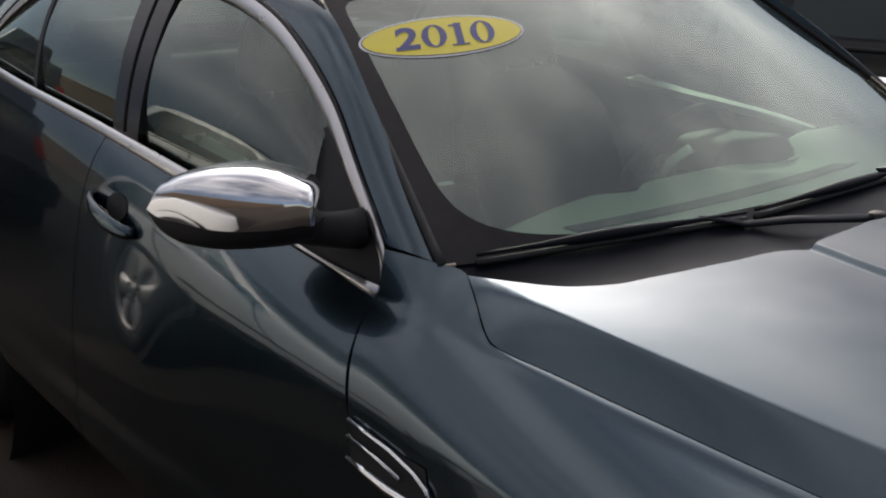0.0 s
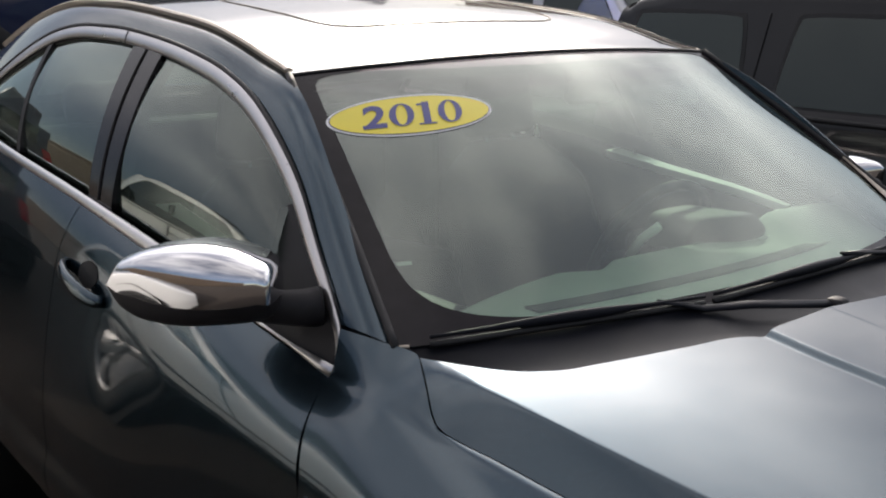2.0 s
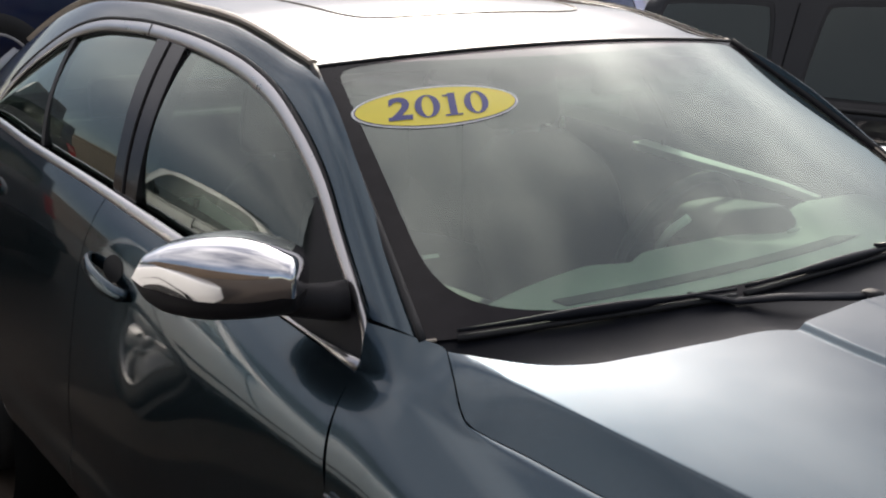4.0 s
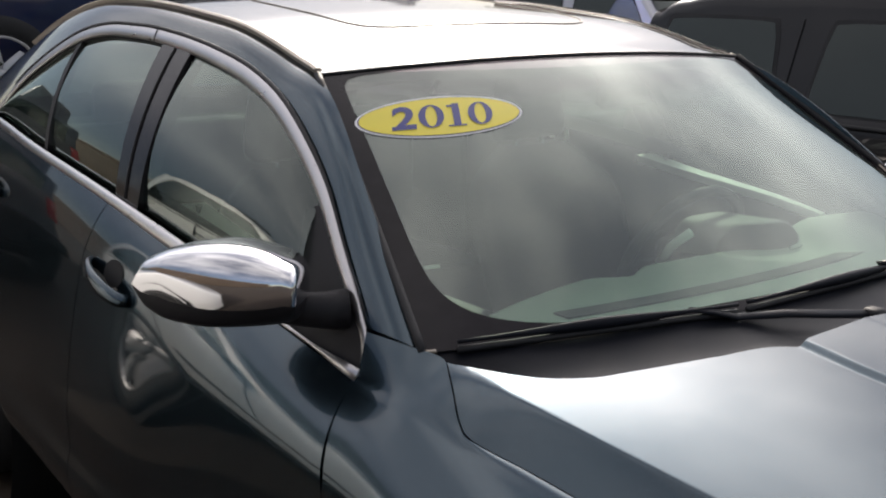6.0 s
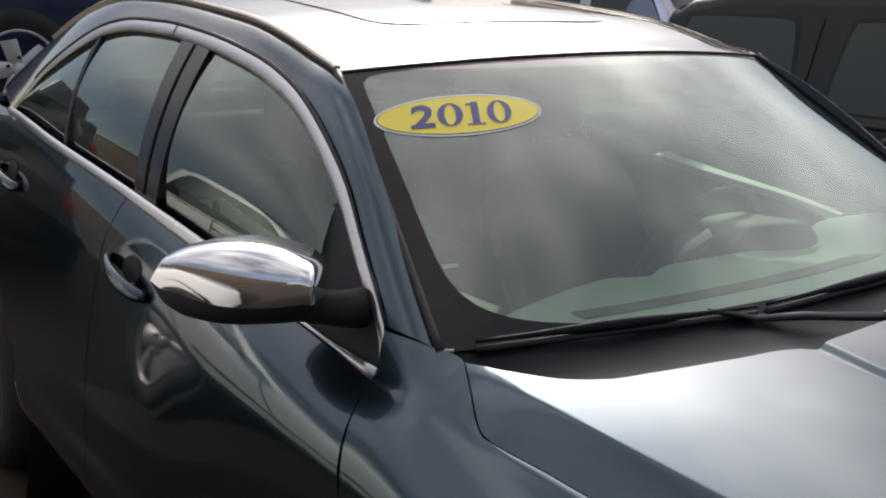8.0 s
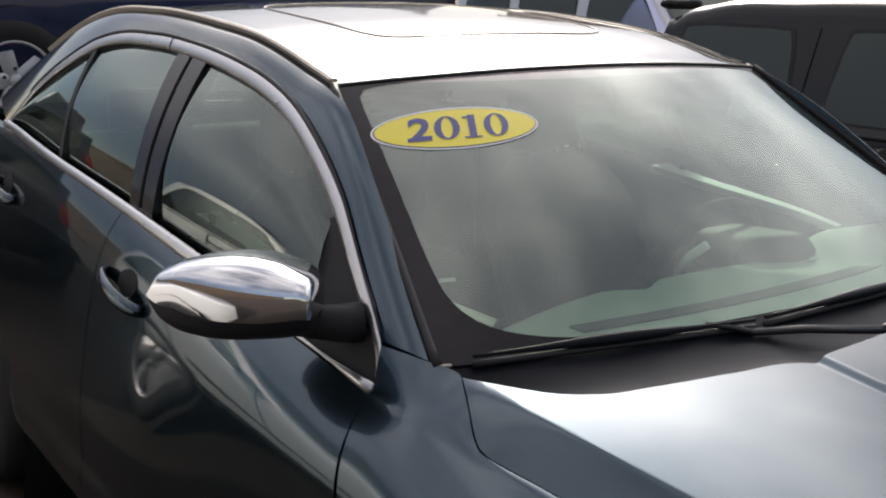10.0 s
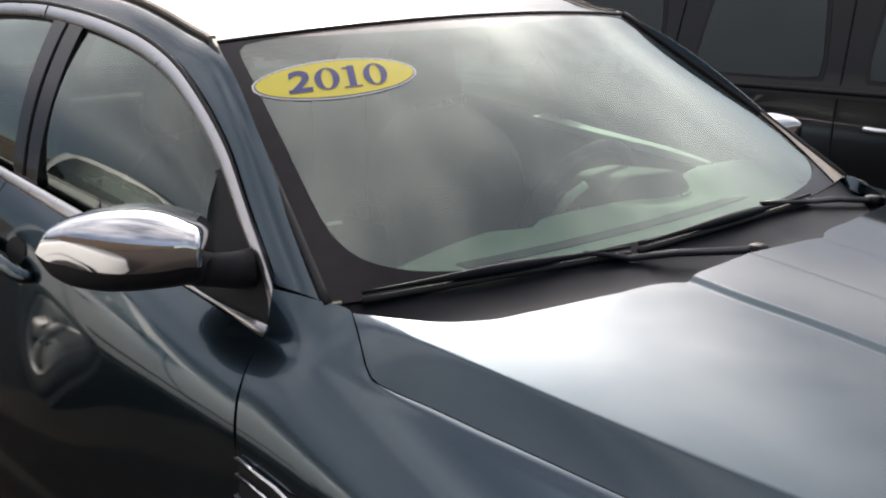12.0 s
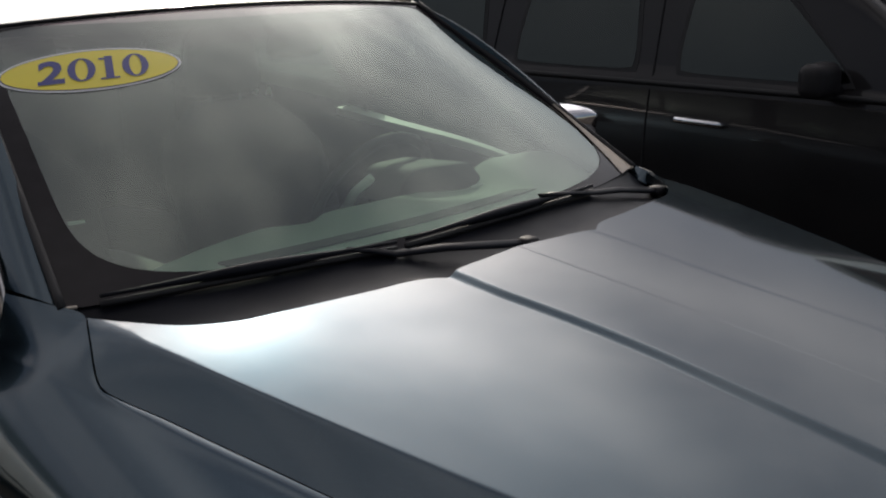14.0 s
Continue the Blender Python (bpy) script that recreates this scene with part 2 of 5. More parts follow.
M = {
    "paint": paint("blue_steel_paint", (0.038, 0.065, 0.086), 0.93, 0.25),
    "black_paint": paint("charcoal_paint", (0.010, 0.009, 0.010), 0.0, 0.40, 0.02, 0.55),
    "grey_paint": paint("grey_paint", (0.16, 0.16, 0.17), 0.3, 0.35),
    "white_paint": paint("white_paint", (0.78, 0.78, 0.76), 0.0, 0.35),
    "silver_paint": paint("silver_paint", (0.55, 0.56, 0.60), 0.5),
    "navy_paint": paint("navy_paint", (0.02, 0.03, 0.09), 0.85, 0.3),
    "chrome": material("chrome", (0.80, 0.80, 0.82), 0.05, 1.0, vary=0.04, scale=30),
    "satin": material("brushed_trim", (0.60, 0.585, 0.59), 0.30, 1.0, vary=0.06, scale=40),
    "plastic": material("black_plastic", (0.016, 0.015, 0.017), 0.55, vary=0.25, scale=60, bump=0.12, bscale=900, spec=0.3),
    "cowl": material("satin_black_cowl", (0.010, 0.011, 0.015), 0.36, vary=0.35, scale=14, bump=0.05, bscale=500, spec=0.12),
    "gloss_black": material("gloss_black_trim", (0.012, 0.010, 0.011), 0.14, vary=0.2, scale=40, spec=0.28),
    "rubber": material("rubber", (0.014, 0.014, 0.015), 0.62, vary=0.3, scale=50, bump=0.1, bscale=500),
    "frit": material("black_glass_band", (0.014, 0.012, 0.014), 0.16, vary=0.3, scale=30, spec=0.22),
    "tyre": material("tyre_rubber", (0.02, 0.02, 0.021), 0.75, vary=0.35, scale=40, bump=0.3, bscale=300),
    "alloy": material("alloy", (0.52, 0.52, 0.53), 0.42, 0.55, vary=0.12, scale=25),
    "dark": material("black_void", (0.006, 0.006, 0.007), 0.8),
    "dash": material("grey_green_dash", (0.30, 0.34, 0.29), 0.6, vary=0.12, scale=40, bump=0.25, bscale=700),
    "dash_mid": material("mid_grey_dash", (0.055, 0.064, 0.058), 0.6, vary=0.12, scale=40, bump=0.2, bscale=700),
    "dash_dark": material("charcoal_dash", (0.014, 0.015, 0.015), 0.6, vary=0.2, scale=40, bump=0.2, bscale=700),
    "matte": material("matte_cabin_trim", (0.014, 0.015, 0.015), 0.9, vary=0.2, scale=40, spec=0.05),
    "cream": material("light_stone_trim", (0.55, 0.55, 0.50), 0.5, vary=0.1, scale=30, bump=0.15, bscale=600),
    "sill": material("pale_sill", (0.80, 0.80, 0.72), 0.42, vary=0.06, scale=30, bump=0.1, bscale=600, spec=0.9),
    "leather": material("grey_leather", (0.009, 0.010, 0.010), 0.6, vary=0.2, scale=25, bump=0.08, bscale=260, spec=0.15),
    "headliner": material("headliner", (0.42, 0.39, 0.38), 0.9, vary=0.08, scale=50, bump=0.2, bscale=900),
    "yellow": material("yellow_vinyl", (0.86, 0.72, 0.06), 0.4, vary=0.04, scale=30),
    "navy": material("navy_vinyl", (0.035, 0.04, 0.22), 0.4, vary=0.06, scale=30),
    "vinyl_white": material("white_vinyl", (0.82, 0.82, 0.82), 0.4, vary=0.03, scale=30),
    "moulding": material("grey_moulding", (0.48, 0.41, 0.33), 0.4, vary=0.2, scale=60),
    "asphalt": material("asphalt", (0.032, 0.023, 0.016), 0.9, vary=0.35, scale=25, bump=0.6, bscale=160),
    "concrete": material("concrete", (0.30, 0.29, 0.27), 0.9, vary=0.2, scale=12, bump=0.4, bscale=60),
    "brick": material("brick_wall", (0.14, 0.07, 0.055), 0.85, vary=0.25, scale=8, bump=0.4, bscale=30),
    "film": material("mottled_strip", (0.045, 0.048, 0.052), 0.42, 0.6, vary=0.35, scale=90, bump=0.06, bscale=200),
    "brown_wall": material("brown_render", (0.10, 0.075, 0.055), 0.9, vary=0.2, scale=3, bump=0.3, bscale=40),
    "red_lamp": material("red_lens", (0.62, 0.015, 0.02), 0.15, coat=1.0),
    "windscreen": glass("windscreen_glass", (0.70, 0.86, 0.75), 1.0, (0.018, 0.065), 0.16, (1.325, 1.385, (0.20, 0.15, 0.17))),
    "side_glass": glass("side_glass", (0.38, 0.46, 0.41), 0.85, (0.012, 0.04), 0.13),
    "dark_glass": glass("privacy_glass", (0.08, 0.085, 0.10), 0.75, (0.0, 0.01)),
}


# ---- mesh tools ----
def part(name, bm, mat, parent=None, label="", smooth=True):
    me = bpy.data.meshes.new(name)
    if smooth:
        for f in bm.faces:
            f.smooth = True
    bm.to_mesh(me)
    bm.free()
    ob = new(name, me)
    for k in (mat if isinstance(mat, (list, tuple)) else [mat]):
        me.materials.append(M[k] if isinstance(k, str) else k)
    if parent:
        ob.parent = parent
    if label:
        ob["label"] = label
    return ob


def empty(name, label, category, at=(0, 0, 0), group=""):
    ob = new(name)
    ob.location = at
    ob.empty_display_size = 0.1
    return tagged(ob, label, category, group)


def curve(*pts):
    """A smooth function through (x, y) pairs."""
    pts = sorted(pts)
    xs, ys = np.array([p[0] for p in pts], float), np.array([p[1] for p in pts], float)
    h = np.diff(xs)
    d = np.diff(ys) / h
    m = np.zeros(len(xs))
    m[0], m[-1] = d[0], d[-1]
    for i in range(1, len(xs) - 1):
        m[i] = 0 if d[i - 1] * d[i] < 0 else (d[i - 1] * h[i] + d[i] * h[i - 1]) / (h[i - 1] + h[i])

    def f(x):
        x = min(max(x, xs[0]), xs[-1])
        i = min(int(np.searchsorted(xs, x, side="right")) - 1, len(h) - 1)
        t = (x - xs[i]) / h[i]
        return float((2 * t**3 - 3 * t**2 + 1) * ys[i] + (t**3 - 2 * t**2 + t) * h[i] * m[i] + (-2 * t**3 + 3 * t**2) * ys[i + 1] + (t**3 - t**2) * h[i] * m[i + 1])
    return f


def sheet(fn, nu, nv, out=None, thick=0.0, closed_u=False):
    """A grid of fn(u, v) over the unit square; out: a point it faces away from; thick: folded inwards by that much round the rim."""
    bm = bmesh.new()
    g = [[bm.verts.new(fn(i / nu, j / nv)) for i in range(nu + (0 if closed_u else 1))] for j in range(nv + 1)]
    for j in range(nv):
        for i in range(nu):
            k = (i + 1) % nu if closed_u else i + 1
            try:
                bm.faces.new((g[j][i], g[j][k], g[j + 1][k], g[j + 1][i]))
            except ValueError:
                pass
    bm.normal_update()
    if out is not None:
        s = sum(f.normal.dot(f.calc_center_median() - Vector(out)) * f.calc_area() for f in bm.faces)
        if s < 0:
            bmesh.ops.reverse_faces(bm, faces=bm.faces)
            bm.normal_update()
    if thick:
        rim = [e for e in bm.edges if e.is_boundary]
        nor = {v: v.normal.copy() for v in bm.verts}
        for e in rim:
            e.smooth = False
        r = bmesh.ops.extrude_edge_only(bm, edges=rim)
        vs = [x for x in r["geom"] if isinstance(x, bmesh.types.BMVert)]
        src = {}
        for e in bm.edges:
            a, b = e.verts
            if (a in nor) != (b in nor):
                o, nw = (a, b) if a in nor else (b, a)
                src[nw] = o
        for v in vs:
            if v in src:
                v.co -= nor[src[v]] * thick
        bm.normal_update()
    return bm


def tube(pts, radius, n=8, closed=False, flat=None):
    """A rod along points; radius may be a function of 0..1; flat squashes it along a direction."""
    bm = bmesh.new()
    pts = [Vector(p) for p in pts]
    rings = []
    up = Vector((0.13, 0.21, 0.97))
    for i, p in enumerate(pts):
        a = pts[i - 1] if (i or closed) else p
        b = pts[(i + 1) % len(pts)] if (i < len(pts) - 1 or closed) else p
        d = (b - a).normalized()
        s = d.cross(up).normalized()
        t = s.cross(d)
        r = radius(i / max(1, len(pts) - 1)) if callable(radius) else radius
        ring = []
        for k in range(n):
            o = (s * math.cos(k * math.tau / n) + t * math.sin(k * math.tau / n)) * r
            if flat:
                f = Vector(flat[0]).normalized()
                o -= f * o.dot(f) * (1 - flat[1])
            ring.append(bm.verts.new(p + o))
        rings.append(ring)
    m = len(rings)
    for i in range(m if closed else m - 1):
        for k in range(n):
            bm.faces.new((rings[i][k], rings[i][(k + 1) % n], rings[(i + 1) % m][(k + 1) % n], rings[(i + 1) % m][k]))
    if not closed:
        bm.faces.new(rings[0][::-1])
        bm.faces.new(rings[-1])
    bmesh.ops.recalc_face_normals(bm, faces=bm.faces)
    return bm


def block(size, at=(0, 0, 0), bevel=0.01, seg=2, taper=None):
    bm = bmesh.new()
    bmesh.ops.create_cube(bm, size=1)
    for v in bm.verts:
        v.co = Vector((v.co.x * size[0], v.co.y * size[1], v.co.z * size[2]))
        if taper and v.co.z > 0:
            v.co.x *= taper[0]
            v.co.y *= taper[1]
    if bevel:
        bmesh.ops.bevel(bm, geom=bm.edges[:], offset=bevel, segments=seg, affect="EDGES", profile=0.5)
    bmesh.ops.translate(bm, verts=bm.verts, vec=at)
    return bm


def lathe(profile, n=40, axis="y"):
    """Turns (radius, along) pairs round the y axis."""
    bm = bmesh.new()
    rings = [[bm.verts.new((r * math.cos(k * math.tau / n), a, r * math.sin(k * math.tau / n))) for k in range(n)] for r, a in profile]
    for i in range(len(rings) - 1):
        for k in range(n):
            bm.faces.new((rings[i][k], rings[i][(k + 1) % n], rings[i + 1][(k + 1) % n], rings[i + 1][k]))
    bmesh.ops.recalc_face_normals(bm, faces=bm.faces)
    return bm


def lerp(a, b, t):
    return a + (b - a) * t


def smoothstep(a, b, x):
    t = min(1, max(0, (x - a) / (b - a)))
    return t * t * (3 - 2 * t)


# ---- ground ----
def ground_sheet():
    bm = bmesh.new()
    xs = [-900, -200, -60] + list(np.arange(-24, 14.1, 0.5)) + [60, 200, 900]
    ys = [-900, -200, -60] + list(np.arange(-14, 24.1, 0.5)) + [60, 200, 900]
    g = [[bm.verts.new((x, y, 0.012 * noise.noise((x * 0.35, y * 0.35, 0)) if abs(x) < 30 and abs(y) < 30 else 0)) for x in xs] for y in ys]
    for j in range(len(ys) - 1):
        for i in range(len(xs) - 1):
            bm.faces.new((g[j][i], g[j][i + 1], g[j + 1][i + 1], g[j + 1][i]))
    return bm


tagged(part("ground", ground_sheet(), "asphalt"), "worn grey asphalt of a car lot", "ground", kind="structure")

# ---- the sedan's surfaces: x ahead, y to its left, half widths positive ----
belt_z = curve((0.9, 0.80), (0.3, 0.87), (-0.1, 0.915), (-0.4, 0.945), (-0.66, 0.968), (-1.15, 1.045), (-1.65, 1.107), (-2.2, 1.15), (-2.8, 1.175), (-3.3, 1.17), (-4.2, 1.08))
belt_y = curve((0.9, 0.70), (0.3, 0.755), (-0.1, 0.795), (-0.4, 0.82), (-0.66, 0.832), (-1.15, 0.858), (-1.65, 0.868), (-2.2, 0.86), (-2.8, 0.81), (-3.3, 0.76), (-4.2, 0.66))
crease_z = curve((0.9, 0.66), (0.3, 0.76), (-0.1, 0.80), (-0.66, 0.838), (-1.15, 0.872), (-1.65, 0.915), (-2.2, 0.95), (-2.9, 0.985), (-4.2, 0.93))
crease_y = curve((0.95, 0.72), (0.7, 0.84), (0.3, 0.915), (-0.1, 0.935), (-0.66, 0.93), (-1.15, 0.94), (-1.65, 0.938), (-2.2, 0.922), (-2.9, 0.895), (-3.6, 0.86), (-4.25, 0.72))
mid_y = curve((0.95, 0.74), (0.7, 0.87), (0.3, 0.945), (-0.1, 0.955), (-0.66, 0.944), (-1.0, 0.953), (-1.4, 0.974), (-1.75, 0.974), (-2.2, 0.962), (-2.9, 0.942), (-3.6, 0.90), (-4.25, 0.74))


def side(x, z):
    """Half width of the flank below the windows."""
    cz, cy, my = crease_z(x), crease_y(x), mid_y(x)
    if z >= cz:
        bz, by = belt_z(x), belt_y(x)
        t = (z - cz) / max(1e-4, bz - cz)
        w = (1.24 - math.sqrt(max(0, 1.5376 - 0.96 * t))) / 0.48
        return cy + (by - cy) * (0.4 * w * (1 - w) + w * w)
    if z >= 0.60:
        t = (cz - z) / max(1e-4, cz - 0.60)
        return cy + (my - cy) * (1 - (1 - min(1, t)) ** 1.45)
    lip = 0.022 * smoothstep(0.53, 0.43, z) * smoothstep(-0.42, -0.62, x) * smoothstep(-2.5, -2.35, x)
    if z >= 0.40:
        t = (0.60 - z) / 0.20
        return my - 0.022 * t * t + lip
    t = min(1.0, (0.40 - z) / 0.20)
    return my - 0.022 + lip - 0.11 * t ** 1.3


def glass_y(x, z):
    """Half width of the windows and their frame."""
    d = z - belt_z(x)
    return belt_y(x) - 0.45 * d - 0.35 * d * d


# window outline, upper edge, as height over x
dlo_top = curve((-0.662, 0.975), (-0.69, 1.032), (-0.821, 1.139), (-0.932, 1.225), (-1.057, 1.299), (-1.191, 1.36), (-1.323, 1.40), (-1.481, 1.43),
                (-1.71, 1.457), (-1.921, 1.468), (-2.128, 1.464), (-2.273, 1.442), (-2.449, 1.382), (-2.619, 1.30), (-2.78, 1.19), (-2.83, 1.176))
DLO = [(-0.661, 0.967), (-0.661, 0.985), (-0.669, 1.008), (-0.687, 1.033), (-0.726, 1.066), (-0.773, 1.102), (-0.821, 1.139), (-0.932, 1.225), (-1.057, 1.299), (-1.191, 1.36),
       (-1.323, 1.40), (-1.481, 1.43), (-1.71, 1.457), (-1.921, 1.468), (-2.128, 1.464), (-2.273, 1.442), (-2.449, 1.382), (-2.619, 1.30), (-2.74, 1.215), (-2.80, 1.178)]
run = np.concatenate([[0], np.cumsum([math.dist(a, b) for a, b in zip(DLO, DLO[1:])])])
dlo_x, dlo_z = curve(*[(r, p[0]) for r, p in zip(run, DLO)]), curve(*[(r, p[1]) for r, p in zip(run, DLO)])


def dlo(t, grow=0.0):
    """The window outline from the mirror foot over the top to the rear corner, t 0..1."""
    x, z = dlo_x(t * run[-1]), dlo_z(t * run[-1])
    return Vector((x, glass_y(x, z) + grow, z))


rail_z = curve((-0.58, 1.02), (-1.16, 1.404), (-1.26, 1.425), (-1.36, 1.450), (-1.46, 1.472), (-1.744, 1.504), (-2.09, 1.523), (-2.4, 1.515), (-2.7, 1.46), (-3.0, 1.36), (-3.4, 1.19))
rail_y = curve((-0.58, 0.77), (-0.87, 0.693), (-1.16, 0.617), (-1.46, 0.602), (-2.1, 0.60), (-2.7, 0.61), (-3.0, 0.63), (-3.4, 0.68))


def roof(x, y):
    w = rail_y(x)
    return rail_z(x) + 0.027 * (1 - (y / w) ** 2)


def screen(s, q, off=0.0):
    """Windscreen: s from base to top, q from right (-1) to left (1)."""
    b = Vector((-0.45 - 0.13 * q * q, 0.77 * q, 1.02))
    t = Vector((-1.085 - 0.075 * q * q, 0.617 * q, 1.431 - 0.027 * q * q))
    n = Vector((0.55, 0.12 * q, 0.83)).normalized()
    return b.lerp(t, s) + n * (0.022 * 4 * s * (1 - s) * (1 - 0.8 * q * q) + off)


def fair(degree, *pts):
    """One even polynomial near (x, y) pairs, for panels whose gloss shows every kink."""
    c = np.polyfit([p[0] for p in pts], [p[1] for p in pts], degree)
    return lambda x: float(np.polyval(c, x))


hood_mid = fair(4, (-0.6, 1.021), (-0.5, 1.013), (-0.4, 1.003), (-0.3, 0.992), (-0.2, 0.980), (-0.1, 0.969), (0.0, 0.957), (0.1, 0.943), (0.2, 0.929), (0.3, 0.914), (0.4, 0.898), (0.5, 0.880), (0.7, 0.836), (0.85, 0.79), (0.93, 0.755))
crest_y = fair(4, (-0.6, 0.762), (-0.5, 0.754), (-0.4, 0.745), (-0.3, 0.732), (-0.2, 0.720), (-0.1, 0.704), (0.0, 0.686), (0.1, 0.667), (0.2, 0.652), (0.3, 0.630), (0.4, 0.608), (0.5, 0.588), (0.7, 0.556), (0.93, 0.53))
dome_y = curve((-0.6, 0.205), (-0.3, 0.200), (-0.2, 0.202), (-0.1, 0.196), (0.0, 0.192), (0.1, 0.193), (0.2, 0.198), (0.3, 0.203), (0.4, 0.205), (0.55, 0.207), (0.93, 0.21))
shut_y = curve((-0.53, 0.757), (-0.47, 0.787), (-0.43, 0.806), (-0.405, 0.8125), (-0.38, 0.8075), (-0.3, 0.789), (-0.2, 0.771), (-0.1, 0.755), (0.0, 0.741), (0.1, 0.727), (0.2, 0.712), (0.3, 0.695), (0.5, 0.660), (0.8, 0.615), (0.93, 0.58))
shut_z = curve((-0.53, 1.018), (-0.47, 0.989), (-0.43, 0.962), (-0.405, 0.950), (-0.38, 0.944), (-0.3, 0.931), (-0.2, 0.916), (-0.1, 0.903), (0.0, 0.891), (0.1, 0.880), (0.2, 0.866), (0.3, 0.850), (0.5, 0.812), (0.8, 0.74), (0.93, 0.67))


def hood(x, y):
    drop = smoothstep(-0.5, 0.15, x)
    a, c, d, sy = abs(y), crest_y(x) - 0.016 * drop, dome_y(x), shut_y(x)
    z = hood_mid(x) + 0.012 * (1 - (min(a, c) / c) ** 2) - 0.014 * drop * (min(a, c) / c) ** 2.5
    z += 0.0035 * (1 - min(1, a / c) ** 2) + 0.007 * min(1, max(0, (d + 0.009 - a) / 0.018)) if y < 0 else 0.0098 * (1 - min(1, a / c) ** 2) + 0.0004 * smoothstep(d + 0.010, d - 0.010, a)
    k = c - 0.004
    if a > k:
        t = min(1, (a - k) / max(0.010, sy - k))
        z = lerp(z, shut_z(x), t ** 1.1)
    return z


half_back = curve((0.0, -0.314), (0.10, -0.305), (0.170, -0.300), (0.205, -0.294), (0.225, -0.306), (0.35, -0.332), (0.5, -0.360), (0.565, -0.376), (0.61, -0.404), (0.68, -0.462), (0.757, -0.53))


def hood_back(y):
    return half_back(abs(y))


car = empty("sedan", "dark blue-grey metallic four-door sedan with chrome trim and year sticker", "car")


# ---- hood ----
def hood_panel():
    # columns across by the half width, rows from back to front
    def fn(u, v):
        q = 2 * u - 1
        xf = 0.93 - 0.10 * q * q
        back = hood_back(0.757 * q) if abs(q) < 0.999 else -0.53
        x = lerp(back, xf, v)
        # the side edge bends round the rear corner
        y = shut_y(x) * q * 0.9995
        return (x, y, hood(x, y))
    return sheet(fn, 400, 70, (0, 0, 0), 0.02)


part("hood", hood_panel(), "paint", car, "creased hood with a raised centre")

def along(*pts):
    """A smooth path through (t, x, y, z) rows."""
    fx, fy, fz = (curve(*[(p[0], p[k]) for p in pts]) for k in (1, 2, 3))
    return lambda t: Vector((fx(t), fy(t), fz(t)))


pillar_foot = along((0, -0.684, 0.806, 1.035), (0.10, -0.60, 0.780, 1.0285), (0.16, -0.534, 0.760, 1.0210), (0.18, -0.52, 0.764, 1.015))
fender_line = curve((0, -0.616), (0.18, -0.51), (0.3, -0.39), (0.5, -0.09), (0.7, 0.235), (0.85, 0.5), (1.0, 0.90))
soft_y = curve((0, 0.836), (0.18, 0.834), (0.3, 0.824), (0.5, 0.778), (0.7, 0.735), (0.85, 0.69), (1.0, 0.62))
soft_z = curve((0, 0.974), (0.18, 0.962), (0.3, 0.940), (0.5, 0.895), (0.7, 0.853), (0.85, 0.804), (1.0, 0.68))


def fender_top(u):
    if u < 0.18:
        return pillar_foot(u)
    x = fender_line(u)
    return Vector((x, shut_y(x) + 0.0028, shut_z(x) + 0.0005))


def fender_point(u, w):
    """w 0..1 from the crease up to the shut line."""
    x = fender_line(u)
    c = Vector((x, crease_y(x), crease_z(x)))
    r = Vector((x - 0.045 * max(0, 1 - u / 0.18), soft_y(u), soft_z(u)))
    if w > 0.75:
        t = fender_top(u)
        k = (w - 0.75) / 0.25
        return r.lerp(t, k) + Vector((0, 0, 0.0015 * math.sin(math.pi * k)))
    w /= 0.75
    m = Vector((lerp(c.x, r.x, 0.55), c.y - 0.20 * (c.y - r.y), lerp(c.z, r.z, 0.62)))
    return c * (1 - w) ** 2 + m * 2 * w * (1 - w) + r * w * w


for sg in (-1, 1):
    def fender(u, v, sg=sg):
        if v >= 0.5:
            p = fender_point(u, (v - 0.5) * 2)
            return (p.x, sg * p.y, p.z)
        x = fender_line(u)
        arch = 0.345 + math.sqrt(max(0, 0.405 ** 2 - x * x)) if abs(x) < 0.405 else 0.24
        z = lerp(min(arch, crease_z(x) - 0.02), crease_z(x), v * 2)
        x = lerp(lerp(-0.62, x, min(1, 12 * u)), x, v * 2)
        return (x, sg * side(x, z), z)
    part("fender", sheet(fender, 130, 48, (0, 0, 0.5), 0.03), "paint", car)


# ---- doors and quarter panel ----
def flank(sg, xr, xf, zb, zt, nu=50, nv=40, thick=0.03):
    def fn(u, v):
        x = lerp(xr(v), xf(v), u)
        z = lerp(zb(x), zt(x), v)
        return (x, sg * side(x, z), z)
    return sheet(fn, nu, nv, (-1.5, 0, 0.5), thick)


fgap = curve((0, -0.62), (0.35, -0.604), (0.72, -0.614), (0.9, -0.645), (1, -0.664))
mgap = curve((0, -1.74), (0.5, -1.72), (0.75, -1.70), (0.9, -1.675), (1, -1.655))
rgap = curve((0, -2.40), (0.15, -2.41), (0.3, -2.455), (0.5, -2.58), (0.65, -2.70), (0.8, -2.755), (1, -2.80))
sill = lambda x: 0.372
over = lambda x: belt_z(x) - 0.004
WHEEL_R, REAR_X = 0.35, -2.95


def arch_cut(x):
    d = x + 2.92
    return 0.36 + math.sqrt(0.52 ** 2 - d * d) if abs(d) < 0.52 else 0.345


